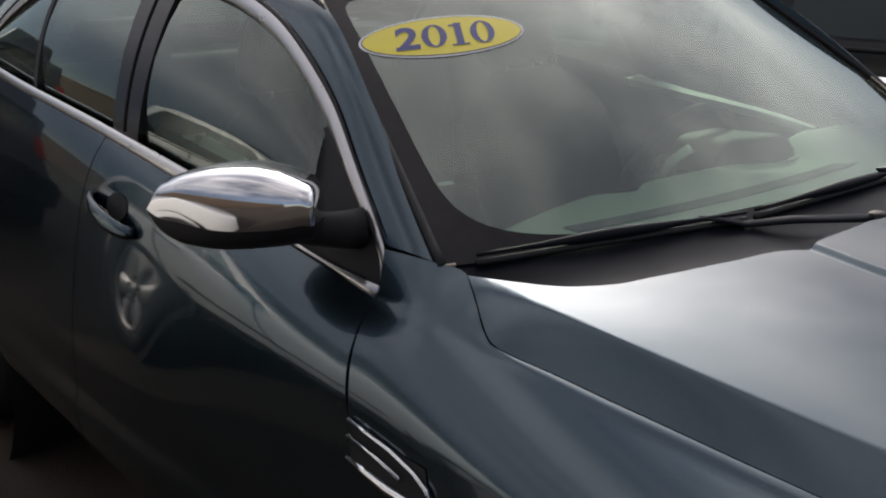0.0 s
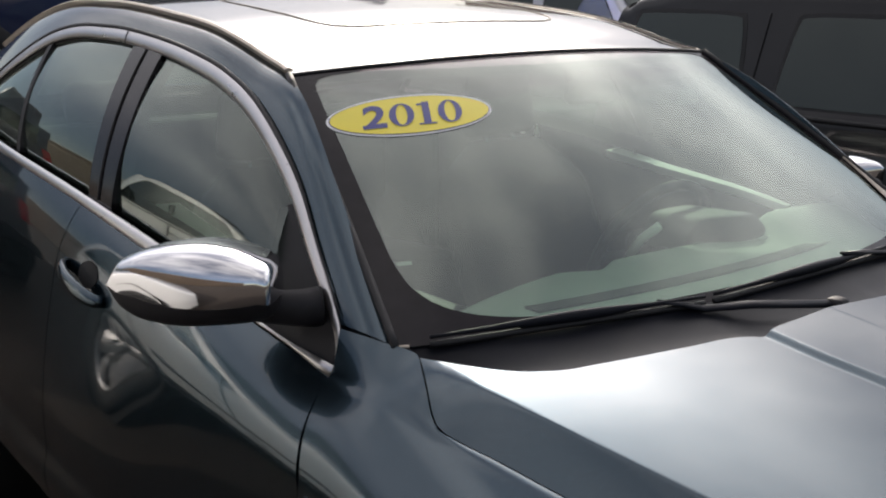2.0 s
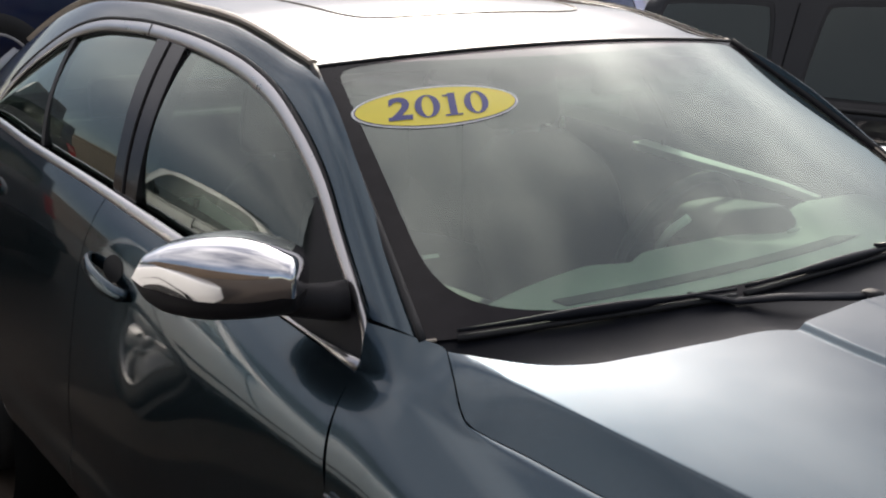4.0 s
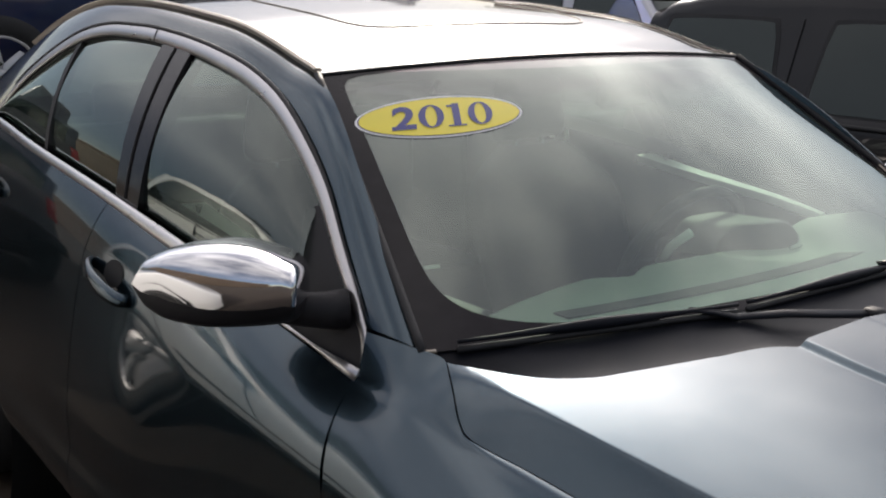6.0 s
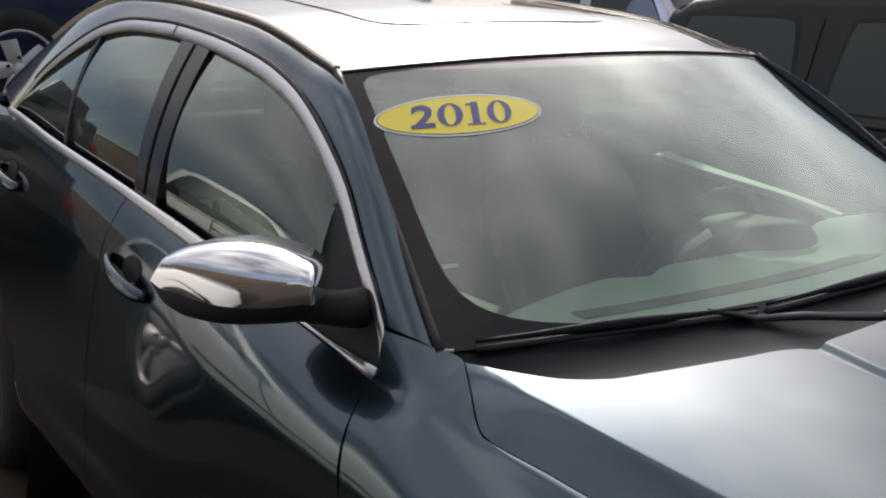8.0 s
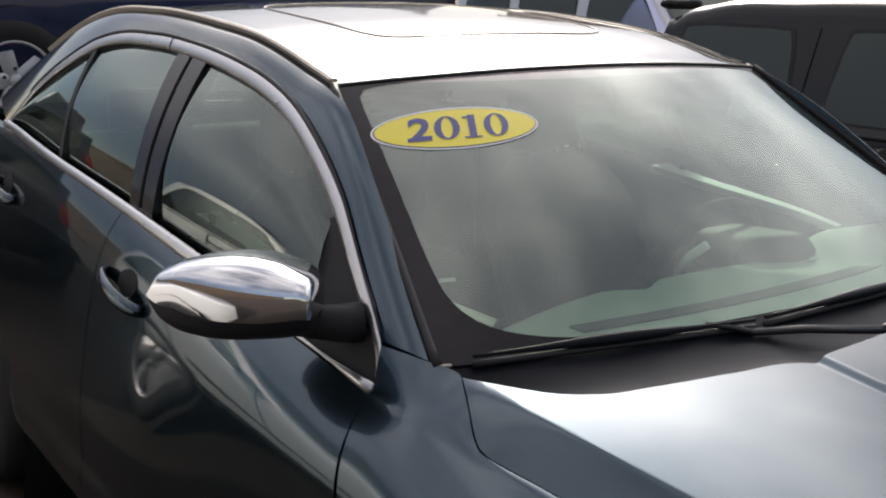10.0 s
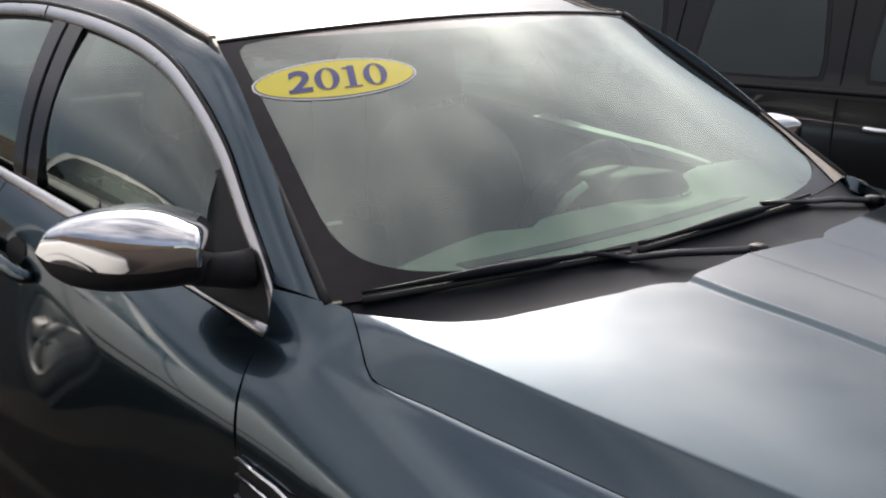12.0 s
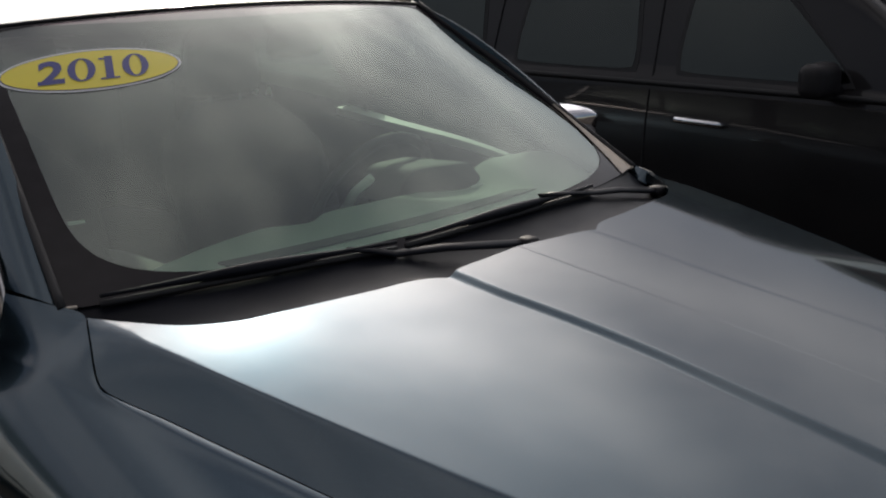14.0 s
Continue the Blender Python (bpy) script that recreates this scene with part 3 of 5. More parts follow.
doors = {}
for sg in (-1, 1):
    doors[sg, 0] = part("front_door", flank(sg, lambda v: mgap(v) + 0.002, lambda v: fgap(v) - 0.002, sill, over), "paint", car)
    doors[sg, 1] = part("rear_door", flank(sg, lambda v: rgap(v) + 0.002, lambda v: mgap(v) - 0.002, sill, over), "paint", car)
    part("quarter_panel", flank(sg, lambda v: -4.2, lambda v: rgap(v) - 0.003, arch_cut, lambda x: belt_z(x), 70, 30), "paint", car)

    def rocker(u, v, sg=sg):
        x = lerp(-2.42, -0.40, u)
        z = lerp(0.22, 0.368, v)
        return (x, sg * (side(x, z) - 0.006), z)
    part("rocker_panel", sheet(rocker, 40, 8, (-1.5, 0, 0.4), 0.03), "paint", car)

# ---- roof, pillars ----
part("roof", sheet(lambda u, v: ((lambda x, q: (x, rail_y(x) * q, roof(x, rail_y(x) * q)))(lerp(-2.85, -1.085 - 0.075 * (2 * u - 1) ** 2 - 0.006, v), (2 * u - 1) * 0.985)), 40, 60, (-1.8, 0, 1.0), 0.02), "paint", car)

for sg in (-1, 1):
    def rail(u, v, sg=sg):
        # u along from pillar foot to tail, v from window trim to roof edge
        w = 0.035 + 0.965 * u
        a = dlo(w)
        a.y *= sg
        x = lerp(-0.585, -3.35, u) if u > 0.5 else curve((0, -0.585), (0.12, -0.80), (0.25, -1.16), (0.30, -1.33), (0.5, -1.9675))(u)
        b = Vector((x, sg * rail_y(x), rail_z(x)))
        p = a.lerp(b, v)
        n = Vector((0.1, sg * 0.80, 0.58)).normalized()
        return p + n * 0.023 * v ** 0.9 * (1 - v ** 3)
    part("roof_rail", sheet(rail, 110, 10, (-1.8, 0, 0.9), 0.025), "paint", car)
    part("roof_moulding", sheet(lambda u, v: (lambda x, w: (x, sg * (w - lerp(0.013, -0.006, v)), rail_z(x) + (0.011 if sg < 0 else 0.003) + 0.004 * math.sin(math.pi * v)))(lerp(-1.165, -2.95, u), rail_y(lerp(-1.165, -2.95, u))), 60, 4, (-1.8, 0, 1.0), 0.012), "moulding", car)
    part("roof_gap", tube([(x, sg * (rail_y(x) - 0.0145), rail_z(x) + 0.0075) for x in np.linspace(-1.17, -2.9, 40)], 0.002, 6), "rubber", car)
    part("pillar_seal", tube([screen(s, sg * 1.0, 0.004) for s in np.linspace(0, 1, 24)], 0.008, 6), "rubber", car)

# ---- windscreen ----
part("windscreen", sheet(lambda u, v: screen(v, (2 * u - 1) * 0.99), 40, 24, (-2, 0, 0.5)), "windscreen", car)


def band(u, v):
    # a ring between the outer rim and an inner outline
    a = u * math.tau
    c, s_ = math.cos(a), math.sin(a)
    k = 1 / max(abs(c), abs(s_))
    outer = (c * k, s_ * k)
    e = 6 if s_ < 0 else 24
    r = 1 / (abs(c) ** e + abs(s_) ** e) ** (1 / e)
    inner = (c * r * (0.945 if c < 0 else 0.968), s_ * r * 0.955 + 0.014)
    q, s = lerp(outer[0], inner[0], v), lerp(outer[1], inner[1], v)
    return screen(0.5 + 0.5 * s, q * 0.99, 0.0012)


part("windscreen_band", sheet(band, 160, 3, (-2, 0, 0.5), closed_u=True), "frit", car)
part("header_seal", tube([screen(1.0, q, 0.002) for q in np.linspace(-1, 1, 40)], 0.004, 6), "rubber", car)

# ---- side windows ----
for sg in (-1, 1):
    def win(x0, x1, top0, top1, sg=sg, inset=0.018, bulge=0.024):
        """Pane between two slanted posts, given by their x at the foot and at the head."""
        def fn(u, v):
            xb, xt = lerp(x0, x1, u), lerp(top0, top1, u)
            zt = dlo_top(xt) - 0.012
            x = lerp(xb, xt, v)
            z = lerp(belt_z(xb) + 0.01, zt, v)
            return (x, sg * (glass_y(x, z) - inset + bulge * 4 * v * (1 - v)), z)
        return fn
    part("window", sheet(win(-1.56, -0.86, -1.64, -0.95), 40, 16, (-1.6, 0, 0.5)), "side_glass", doors[sg, 0])
    part("window", sheet(win(-2.15, -1.62, -2.27, -1.74), 24, 16, (-1.6, 0, 0.5)), "side_glass", doors[sg, 1])
    part("quarter_window", sheet(win(-2.74, -2.16, -2.70, -2.28), 20, 16, (-1.6, 0, 0.5)), "side_glass", doors[sg, 1])
    # black posts
    part("centre_pillar", sheet(win(-1.648, -1.522, -1.765, -1.612, inset=0.004, bulge=0.014), 6, 14, (-1.6, 0, 0.5), 0.04), "gloss_black", car, "black centre pillar trim")
    part("pillar_seam", tube([Vector(win(-1.592, -1.586, -1.694, -1.688, inset=0.0025, bulge=0.014)(0.5, v)) for v in np.linspace(0.02, 0.97, 16)], 0.003, 6), "dark", car)
    part("divider_bar", sheet(win(-2.17, -2.145, -2.285, -2.26, inset=0.006, bulge=0.014), 2, 14, (-1.6, 0, 0.5), 0.02), "plastic", doors[sg, 1])

    def sail(u, v, sg=sg):
        front = dlo(0.15 * v, -0.004)
        x = lerp(-0.885, -0.962, v)
        z = lerp(0.992, 1.186, v)
        p = front.lerp(Vector((x, glass_y(x, z) - 0.004, z)), u)
        return (p.x, sg * p.y, p.z)
    part("sail_panel", sheet(sail, 10, 14, (-1.6, 0, 0.5), 0.03), "plastic", doors[sg, 0], "black sail panel at the mirror foot")

    # bright surround: flattened rods along the sill and over the windows
    sill_line = [(x, sg * (belt_y(x) + (0.004 if sg < 0 else 0.008)), belt_z(x) + (0.004 if sg < 0 else -0.016)) for x in np.linspace(-0.664, -2.81, 60)]
    top_line = [Vector((p.x, sg * p.y, p.z)) for p in (dlo(t, 0.003) - Vector((0.004, 0, 0.006)) for t in np.linspace(0, 1, 110))]
    thick = curve((0, 0.005), (0.03, 0.008), (0.09, 0.013), (0.2, 0.0175), (0.5, 0.0185), (0.8, 0.017), (1, 0.010))
    part("sill_trim", tube(sill_line, curve((0, 0.011), (0.02, 0.009), (0.05, 0.004), (0.12, 0.004), (0.2, 0.011), (0.5, 0.012), (1, 0.012)), 10, flat=((0, sg, 0.45), 0.5)), "satin", car, "bright metal window sill trim")
    part("window_trim", tube(top_line, thick, 10, flat=((0, sg, 0.5), 0.35)), "satin", car, "bright metal window surround")
    for line, at, r in ((top_line, 60, 0.0195), (sill_line, 27, 0.0130)):      # joints of the bright strips between the doors
        a, b = Vector(line[at]), Vector(line[at + 1])
        part("trim_joint", tube([a, a.lerp(b, 0.09)], r, 10, flat=((0, sg, 0.48), 0.42)), "dark", car)
    part("window_seal", tube([(p[0] - 0.004, p[1] - sg * 0.006, p[2] - 0.021) for p in top_line[14:-4]], 0.009, 6), "rubber", car)
    part("pillar_gap", tube([(p[0] + 0.006, p[1] - sg * 0.004, p[2] + 0.016) for p in top_line[4:-8]], lambda t: 0.0012 + 0.0038 * min(1, 5 * t), 6), "rubber", car)

# ---- underbody, so that the car stands closed on its wheels ----
part("floor_pan", block((3.9, 1.66, 0.10), (-1.65, 0, 0.27), 0.03), "dark", car)
part("front_bulkhead", block((0.75, 1.45, 0.5), (-0.05, 0, 0.58), 0.03), "dark", car)
part("rear_bulkhead", block((1.2, 1.5, 0.5), (-3.5, 0, 0.60), 0.03), "dark", car)


def nose(u, v):
    a = (u - 0.5) * math.pi
    w = curve((0, 0.86), (0.35, 0.88), (0.8, 0.80), (1, 0.66))(v)
    x0 = curve((0, 0.86), (0.3, 1.0), (0.7, 0.99), (1, 0.90))(v)
    y = w * math.sin(a)
    return (0.55 + (x0 - 0.55) * math.cos(a) ** 0.55, y, lerp(0.22, 0.76, v))


part("front_bumper", sheet(nose, 40, 14, (0, 0, 0.5), 0.03), "paint", car)
part("grille", sheet(lambda u, v: Vector(nose(0.32 + 0.36 * u, 0.45 + 0.45 * v)) + Vector((0.006, 0, 0)), 20, 6, (0, 0, 0.5), 0.02), "dark", car)
for sg in (-1, 1):
    part("headlight", sheet(lambda u, v: Vector((lerp(0.60, 0.86, u), sg * (lerp(0.835, 0.66, u) + 0.01), lerp(0.66, 0.77, v))), 8, 4, (0, 0, 0.5), 0.05), "chrome", car)


def tail(u, v):
    a = (u - 0.5) * math.pi
    w = curve((0, 0.84), (0.4, 0.90), (0.8, 0.80), (1, 0.67))(v)
    x0 = curve((0, -4.05), (0.4, -4.2), (0.8, -4.15), (1, -4.12))(v)
    return (-3.7 + (x0 + 3.7) * math.cos(a) ** 0.5, w * math.sin(a), lerp(0.25, 1.08, v))


part("rear_bumper", sheet(tail, 40, 14, (-3, 0, 0.5), 0.03), "paint", car)
deck_w = curve((-4.2, 0.66), (-3.3, 0.76), (-2.8, 0.81))
part("boot_lid", sheet(lambda u, v: (lambda x, q: (x, q * deck_w(x), lerp(belt_z(x), belt_z(x) + 0.02, 1 - q * q)))(lerp(-4.16, -3.30, v), 2 * u - 1), 20, 16, (-3.7, 0, 0.5), 0.02), "paint", car)
part("rear_window", sheet(lambda u, v: (lambda x, q: (x, q * rail_y(x) * 0.98, lerp(roof(-2.84, 0), belt_z(-3.35) + 0.02, v) - 0.03 * q * q + 0.03 * math.sin(math.pi * v)))(lerp(-2.84, -3.42, v), 2 * u - 1), 16, 10, (-2.5, 0, 0.8)), "side_glass", car)
for sg in (-1, 1):
    part("tail_light", sheet(lambda u, v: Vector((lerp(-4.02, -3.75, u), sg * (side(lerp(-4.02, -3.75, u), 0.9) + 0.006), lerp(0.82, 1.0, v))), 8, 4, (-3, 0, 0.5), 0.04), "red_lamp", car)


# ---- wheels ----
def add_wheel(parent, x, y, z, r, width, out, spokes=10, rim="chrome", name="wheel", rim_share=0.70):
    """A tyre with its rim, hub and spokes; out is the side that faces away from the car."""
    h = width / 2
    base = new(name)
    base.empty_display_size = 0.1
    base.parent = parent
    base.location = (x, y, z)
    rr = r * rim_share
    if out < 0:
        base.rotation_euler = (0, 0, math.pi)
    part("tyre", lathe([(rr, -h), (r * 0.86, -h * 1.05), (r * 0.97, -h * 0.85), (r, -h * 0.5), (r, h * 0.5), (r * 0.97, h * 0.85), (r * 0.86, h * 1.05), (rr, h), (rr, -h)], 56), "tyre", base)
    part("rim", lathe([(rr * 1.0, h * 0.9), (rr * 1.02, h * 1.02), (rr * 0.985, h * 1.04), (rr * 0.93, h * 0.8), (rr * 0.90, -h * 0.6), (rr * 0.1, -h * 0.62)], 56), rim, base)
    bm = bmesh.new()
    for k in range(spokes):
        a = k * math.tau / spokes
        w0, w1 = (rr * 0.10, rr * (0.9 / spokes) * 1.15) if rim == "chrome" else (rr * 0.25, rr * 0.27)
        pts = []
        for rad, wid, y0, y1 in ((rr * 0.16, w0, h * 0.78, h * 0.35), (rr * 0.55, (w0 + w1) / 2, h * 0.98, h * 0.5), (rr * 0.97, w1 * 1.25, h * 0.80, h * 0.4)):
            ring = []
            for ww, yy in ((-wid, y1), (-wid * 0.7, y0), (wid * 0.7, y0), (wid, y1)):
                ring.append(bm.verts.new((rad * math.cos(a) - ww * math.sin(a), yy, rad * math.sin(a) + ww * math.cos(a))))
            pts.append(ring)
        for i in range(2):
            for j in range(3):
                bm.faces.new((pts[i][j], pts[i][j + 1], pts[i + 1][j + 1], pts[i + 1][j]))
    bmesh.ops.recalc_face_normals(bm, faces=bm.faces)
    part("spokes", bm, rim, base)
    part("hub_cap", lathe([(0.001, h * 0.98), (rr * 0.13, h * 0.96), (rr * 0.17, h * 0.86), (rr * 0.18, h * 0.3)], 28), rim, base)
    nut = bmesh.new()
    bmesh.ops.create_cone(nut, cap_ends=True, segments=6, radius1=rr * 0.055, radius2=rr * 0.05, depth=0.03)
    first = part("wheel_nut", nut, "rubber", base, smooth=False)
    for k in range(5):
        a = k * math.tau / 5 + 0.3
        n = first if k == 0 else new("wheel_nut", first.data)
        n.parent = base
        n.matrix_basis = Matrix.Translation((rr * 0.30 * math.cos(a), h * 0.80, rr * 0.30 * math.sin(a))) @ Matrix.Rotation(math.pi / 2, 4, "X")
    return base


for sg in (-1, 1):
    add_wheel(car, REAR_X, sg * 0.835, WHEEL_R, WHEEL_R, 0.19, sg, 10)
    add_wheel(car, 0.0, sg * 0.835, WHEEL_R, WHEEL_R, 0.19, sg, 10)
    for cx, rr in ((-2.92, 0.52), (0.0, 0.405)):
        part("wheel_well", lathe([(rr - 0.002, sg * 0.93), (rr - 0.01, sg * 0.60), (0.02, sg * 0.59)], 40), "dark", car).location = (cx, 0, 0.35)


# ---- cowl and wipers ----
def cowl(u, v):
    q = 2 * u - 1
    y = 0.75 * q
    a = Vector((hood_back(y) + 0.035, y, 0.978))
    b = screen(0.02, q * 0.97, 0.0)
    b.z -= 0.004
    p = a.lerp(b, v)
    p.z -= 0.012 * math.sin(math.pi * v)
    return p


part("cowl_panel", sheet(cowl, 60, 12, (-0.4, 0, 0), 0.02), "cowl", car, "black plastic cowl under the wipers")
for sg in (-1, 1):
    part("corner_moulding", tube([screen(0.0, sg * q, 0.003) for q in np.linspace(0.972, 1.0, 8)], 0.003, 8), "moulding", car, "tan moulding at the screen corner")
# sunlit edge of the far pillar, put in as a strip of tan colour
part("pillar_garnish", sheet(lambda u, v: screen(lerp(0.0, 0.36, v), 0.992 - lerp(0.0, 0.105 * (1 - v) ** 1.3 + 0.004, u), 0.0035 + 0.004 * math.sin(math.pi * u)), 6, 20, (-2, 0, 0.5)), "moulding", car, "tan strip beside the screen, coloured as its sunlit edge")
part("hinge_cover", tube([(-0.60, 0.79, 1.005), (-0.57, 0.785, 1.012), (-0.53, 0.77, 1.008), (-0.49, 0.745, 1.0)], lambda t: 0.006 + 0.007 * math.sin(math.pi * t), 10, flat=((0, 0, 1), 0.8)), "plastic", car)

def wiper(tip, mid, heel, elbow, pivot):
    w = new("wiper")
    w.parent = car
    w.empty_display_size = 0.05
    tip, mid, heel, elbow, pivot = (Vector(p) for p in (tip, mid, heel, elbow, pivot))
    line = [tip.lerp(heel, t) + Vector((0.012 * math.sin(math.pi * t), 0, 0.004 * math.sin(math.pi * t))) for t in np.linspace(0, 1, 16)]
    part("blade", tube([p - Vector((0, 0, 0.007)) for p in line], 0.006, 6), "rubber", w)
    part("bow", tube([p + Vector((0, 0, 0.006)) for p in line], lambda t: 0.0035 + 0.007 * math.sin(math.pi * min(1, t * 1.05)) ** 3, 8), "cowl", w)
    arm = [mid + Vector((0, 0, 0.012)), mid.lerp(elbow, 0.45) + Vector((0, 0, 0.014)), elbow + Vector((0, 0, 0.012)), elbow.lerp(pivot, 0.35) + Vector((0, 0, 0.012)), pivot]
    part("arm", tube(arm, lambda t: 0.007 + 0.006 * t, 8, flat=((0.3, 0, 0.95), 0.45)), "cowl", w)
    part("pivot_cap", block((0.036, 0.036, 0.024), pivot, 0.010, 3), "plastic", w)
    return w


wiper(screen(0.0, -0.93, 0.012), screen(0.006, -0.37, 0.006), screen(0.0, -0.235, 0.012), (-0.437, -0.20, 1.008), (-0.335, 0.055, 1.008))
wiper(screen(0.0, -0.205, 0.014), screen(0.012, 0.33, 0.014), screen(-0.01, 0.60, 0.016), (-0.475, 0.47, 1.008), (-0.45, 0.68, 0.994))


# ---- mirrors ----
def mirror(sg):
    base = new("wing_mirror")
    base.parent = car
    base.empty_display_size = 0.1
    inn, outp = (Vector((-0.795, 0.845, 1.088)), Vector((-0.928, 1.105, 1.078))) if sg < 0 else (Vector((-0.835, 0.842, 1.084)), Vector((-1.000, 0.924, 1.070)))
    mid = (inn + outp) / 2
    lat = (outp - inn).normalized()
    fwd = Vector((lat.y, -lat.x, 0)).normalized()
    half = (outp - inn).length / 2

    rise = curve((-1, 0.008), (-0.97, 0.026), (-0.90, 0.042), (-0.75, 0.060), (-0.43, 0.084), (-0.05, 0.093), (0.4, 0.084), (0.73, 0.060), (0.89, 0.036), (1, 0.0))
    sink = curve((-1, 0.040), (-0.8, 0.048), (-0.3, 0.044), (0.4, 0.042), (0.73, 0.036), (0.9, 0.022), (1, 0.0))
    split = curve((-1, 0.024), (-0.6, 0.012), (0, 0.006), (0.45, 0.010), (0.8, 0.021), (1, 0.032))
    flat_by = 1.0 if sg < 0 else 0.75

    def shell(u, a):
        s = 2 * u - 1
        ca, sa = math.cos(a), math.sin(a)
        wide_at = 0.028 * min(1.0, (1 - abs(s)) * 3)
        up = flat_by * rise(s) - wide_at if a >= 0 else sink(s) + wide_at
        dep = 0.13 * (1 - ((s + 0.7) / 1.7) ** 2) * min(1.0, (1.0001 + s) * 5) ** 0.5
        p = mid + lat * half * s + fwd * (dep * (abs(ca) ** 0.5 * (1 if ca > 0 else -0.25)) - 0.03) + Vector((0, 0, split(s) - 0.012 + wide_at + up * (abs(sa) ** 0.85) * (1 if sa > 0 else -1)))
        return (p.x, sg * p.y, p.z)
    c = mid.copy()
    c.y *= sg
    part("cap", sheet(lambda u, v: shell(0.5 - 0.5 * math.cos(math.pi * u), lerp(radians(-19), radians(112), v)), 48, 20, c, 0.004), "chrome", base, "bright chrome mirror cap")
    part("housing", sheet(lambda u, v: shell(0.5 - 0.5 * math.cos(math.pi * u), lerp(radians(-20), radians(-112), v)), 48, 16, c, 0.004), "plastic", base)
    back = [mid + lat * half * (0.06 + 0.76 * math.cos(k * math.tau / 32)) + Vector((0, 0, 0.046 * math.sin(k * math.tau / 32) + 0.012)) - fwd * 0.066 for k in range(32)]
    bm = bmesh.new()
    vs = [bm.verts.new((p.x, sg * p.y, p.z)) for p in back]
    bm.faces.new(vs)
    r = bmesh.ops.extrude_face_region(bm, geom=bm.faces[:])
    for v in [g for g in r["geom"] if isinstance(g, bmesh.types.BMVert)]:
        v.co += Vector((fwd.x, sg * fwd.y, 0)) * 0.02
    bmesh.ops.recalc_face_normals(bm, faces=bm.faces)
    part("mirror_glass", bm, "chrome", base, smooth=False)
    foot = [(-0.752, sg * 0.800, 1.056), (-0.765, sg * 0.832, 1.056), (-0.79, sg * 0.868, 1.058), (-0.845, sg * 0.94, 1.068)]
    part("foot", tube(foot, lambda t: 0.035 - 0.009 * t, 16, flat=((0.8, sg * 0.5, 0), 0.9)), "plastic", base)
    return base


for sg in (-1, 1):
    mirror(sg)


# ---- door handles ----
def handle(sg, door, xf, zf, xr, zr):
    def on(x, z, o):
        return Vector((x, sg * (side(x, z) + o), z))
    cx, cz = lerp(xf, xr, 0.44), lerp(zf, zr, 0.44) + 0.020
    # the hollow's shade is a flat black disc on the uncut door skin
    part("recess_shade", sheet(lambda u, v: on(cx + 0.050 * v * math.cos(u * math.tau), cz + 0.028 * v * math.sin(u * math.tau), 0.0025 - 0.001 * v), 28, 4, (cx, 0, cz), closed_u=True), "dark", door, "flat dark disc for the shade in the hollow behind the handle")
    pts = []
    for t in np.linspace(0, 1, 18):
        o = 0.002 + 0.030 * math.sin(math.pi * t) ** 0.45
        pts.append(on(lerp(xf, xr, t), lerp(zf, zr, t), o))
    part("door_handle", tube(pts, lambda t: 0.013 + 0.006 * math.sin(math.pi * t) ** 0.5, 12, flat=((0, sg, 0.2), 0.55)), "paint", door, "body-coloured pull handle")


for sg in (-1, 1):
    handle(sg, doors[sg, 0], -1.405, 0.938, -1.625, 0.980)
    handle(sg, doors[sg, 1], -2.40, 1.012, -2.62, 1.042)
    # fender vent in front of the door
    vent = new("fender_vent")
    vent.parent = car
    vent.empty_display_size = 0.05

    def vp(x, z, o=0.006, sg=sg):
        return Vector((x, sg * (side(x, z) + o), z))
    ring = [(-0.606, 0.800), (-0.55, 0.795), (-0.492, 0.789), (-0.43, 0.776), (-0.398, 0.762), (-0.388, 0.748), (-0.396, 0.735), (-0.43, 0.728), (-0.49, 0.727), (-0.55, 0.732), (-0.606, 0.737)]
    part("backing", sheet(lambda u, v: vp(lerp(-0.604, lerp(-0.40, -0.41, abs(v - 0.5) * 2), u), lerp(0.735, 0.79, v), 0.002), 12, 4, (-0.5, 0, 0.76)), "dark", vent)
    part("surround", tube([vp(*p) for p in ring[:6]], 0.004, 6), "chrome", vent)
    part("lower_blade", tube([vp(*p) for p in ring[5:]], lambda t: 0.0045 + 0.006 * math.sin(math.pi * t), 8), "chrome", vent)
    part("centre_bar", tube([vp(-0.603, 0.775, 0.008), vp(-0.53, 0.768, 0.008), (vp(-0.462, 0.757, 0.008))], 0.0035, 6), "chrome", vent)

# ---- sunroof ----
ring = []
for k in range(64):
    a = k * math.tau / 64
    c, s_ = math.cos(a), math.sin(a)
    r = 1 / (abs(c) ** 7 + abs(s_) ** 7) ** (1 / 7)
    x, y = -1.72 + 0.31 * c * r, 0.37 * s_ * r
    ring.append((x, y, roof(x, y) + 0.001))
part("sunroof_seal", tube(ring, 0.0018, 6, closed=True), "moulding", car)

# ---- cabin ----
def dash_top(x, y):
    return 0.988 + 0.012 * math.cos(y * 2.0) + 0.050 * smoothstep(0.40, 0.56, y) * smoothstep(0.64, 0.82, -x)


def dash_edge(y):
    return -0.845 + (0.40 * y * y if y < 0 else 0.0) + 0.045 * smoothstep(0.10, 0.0, abs(y + 0.08))


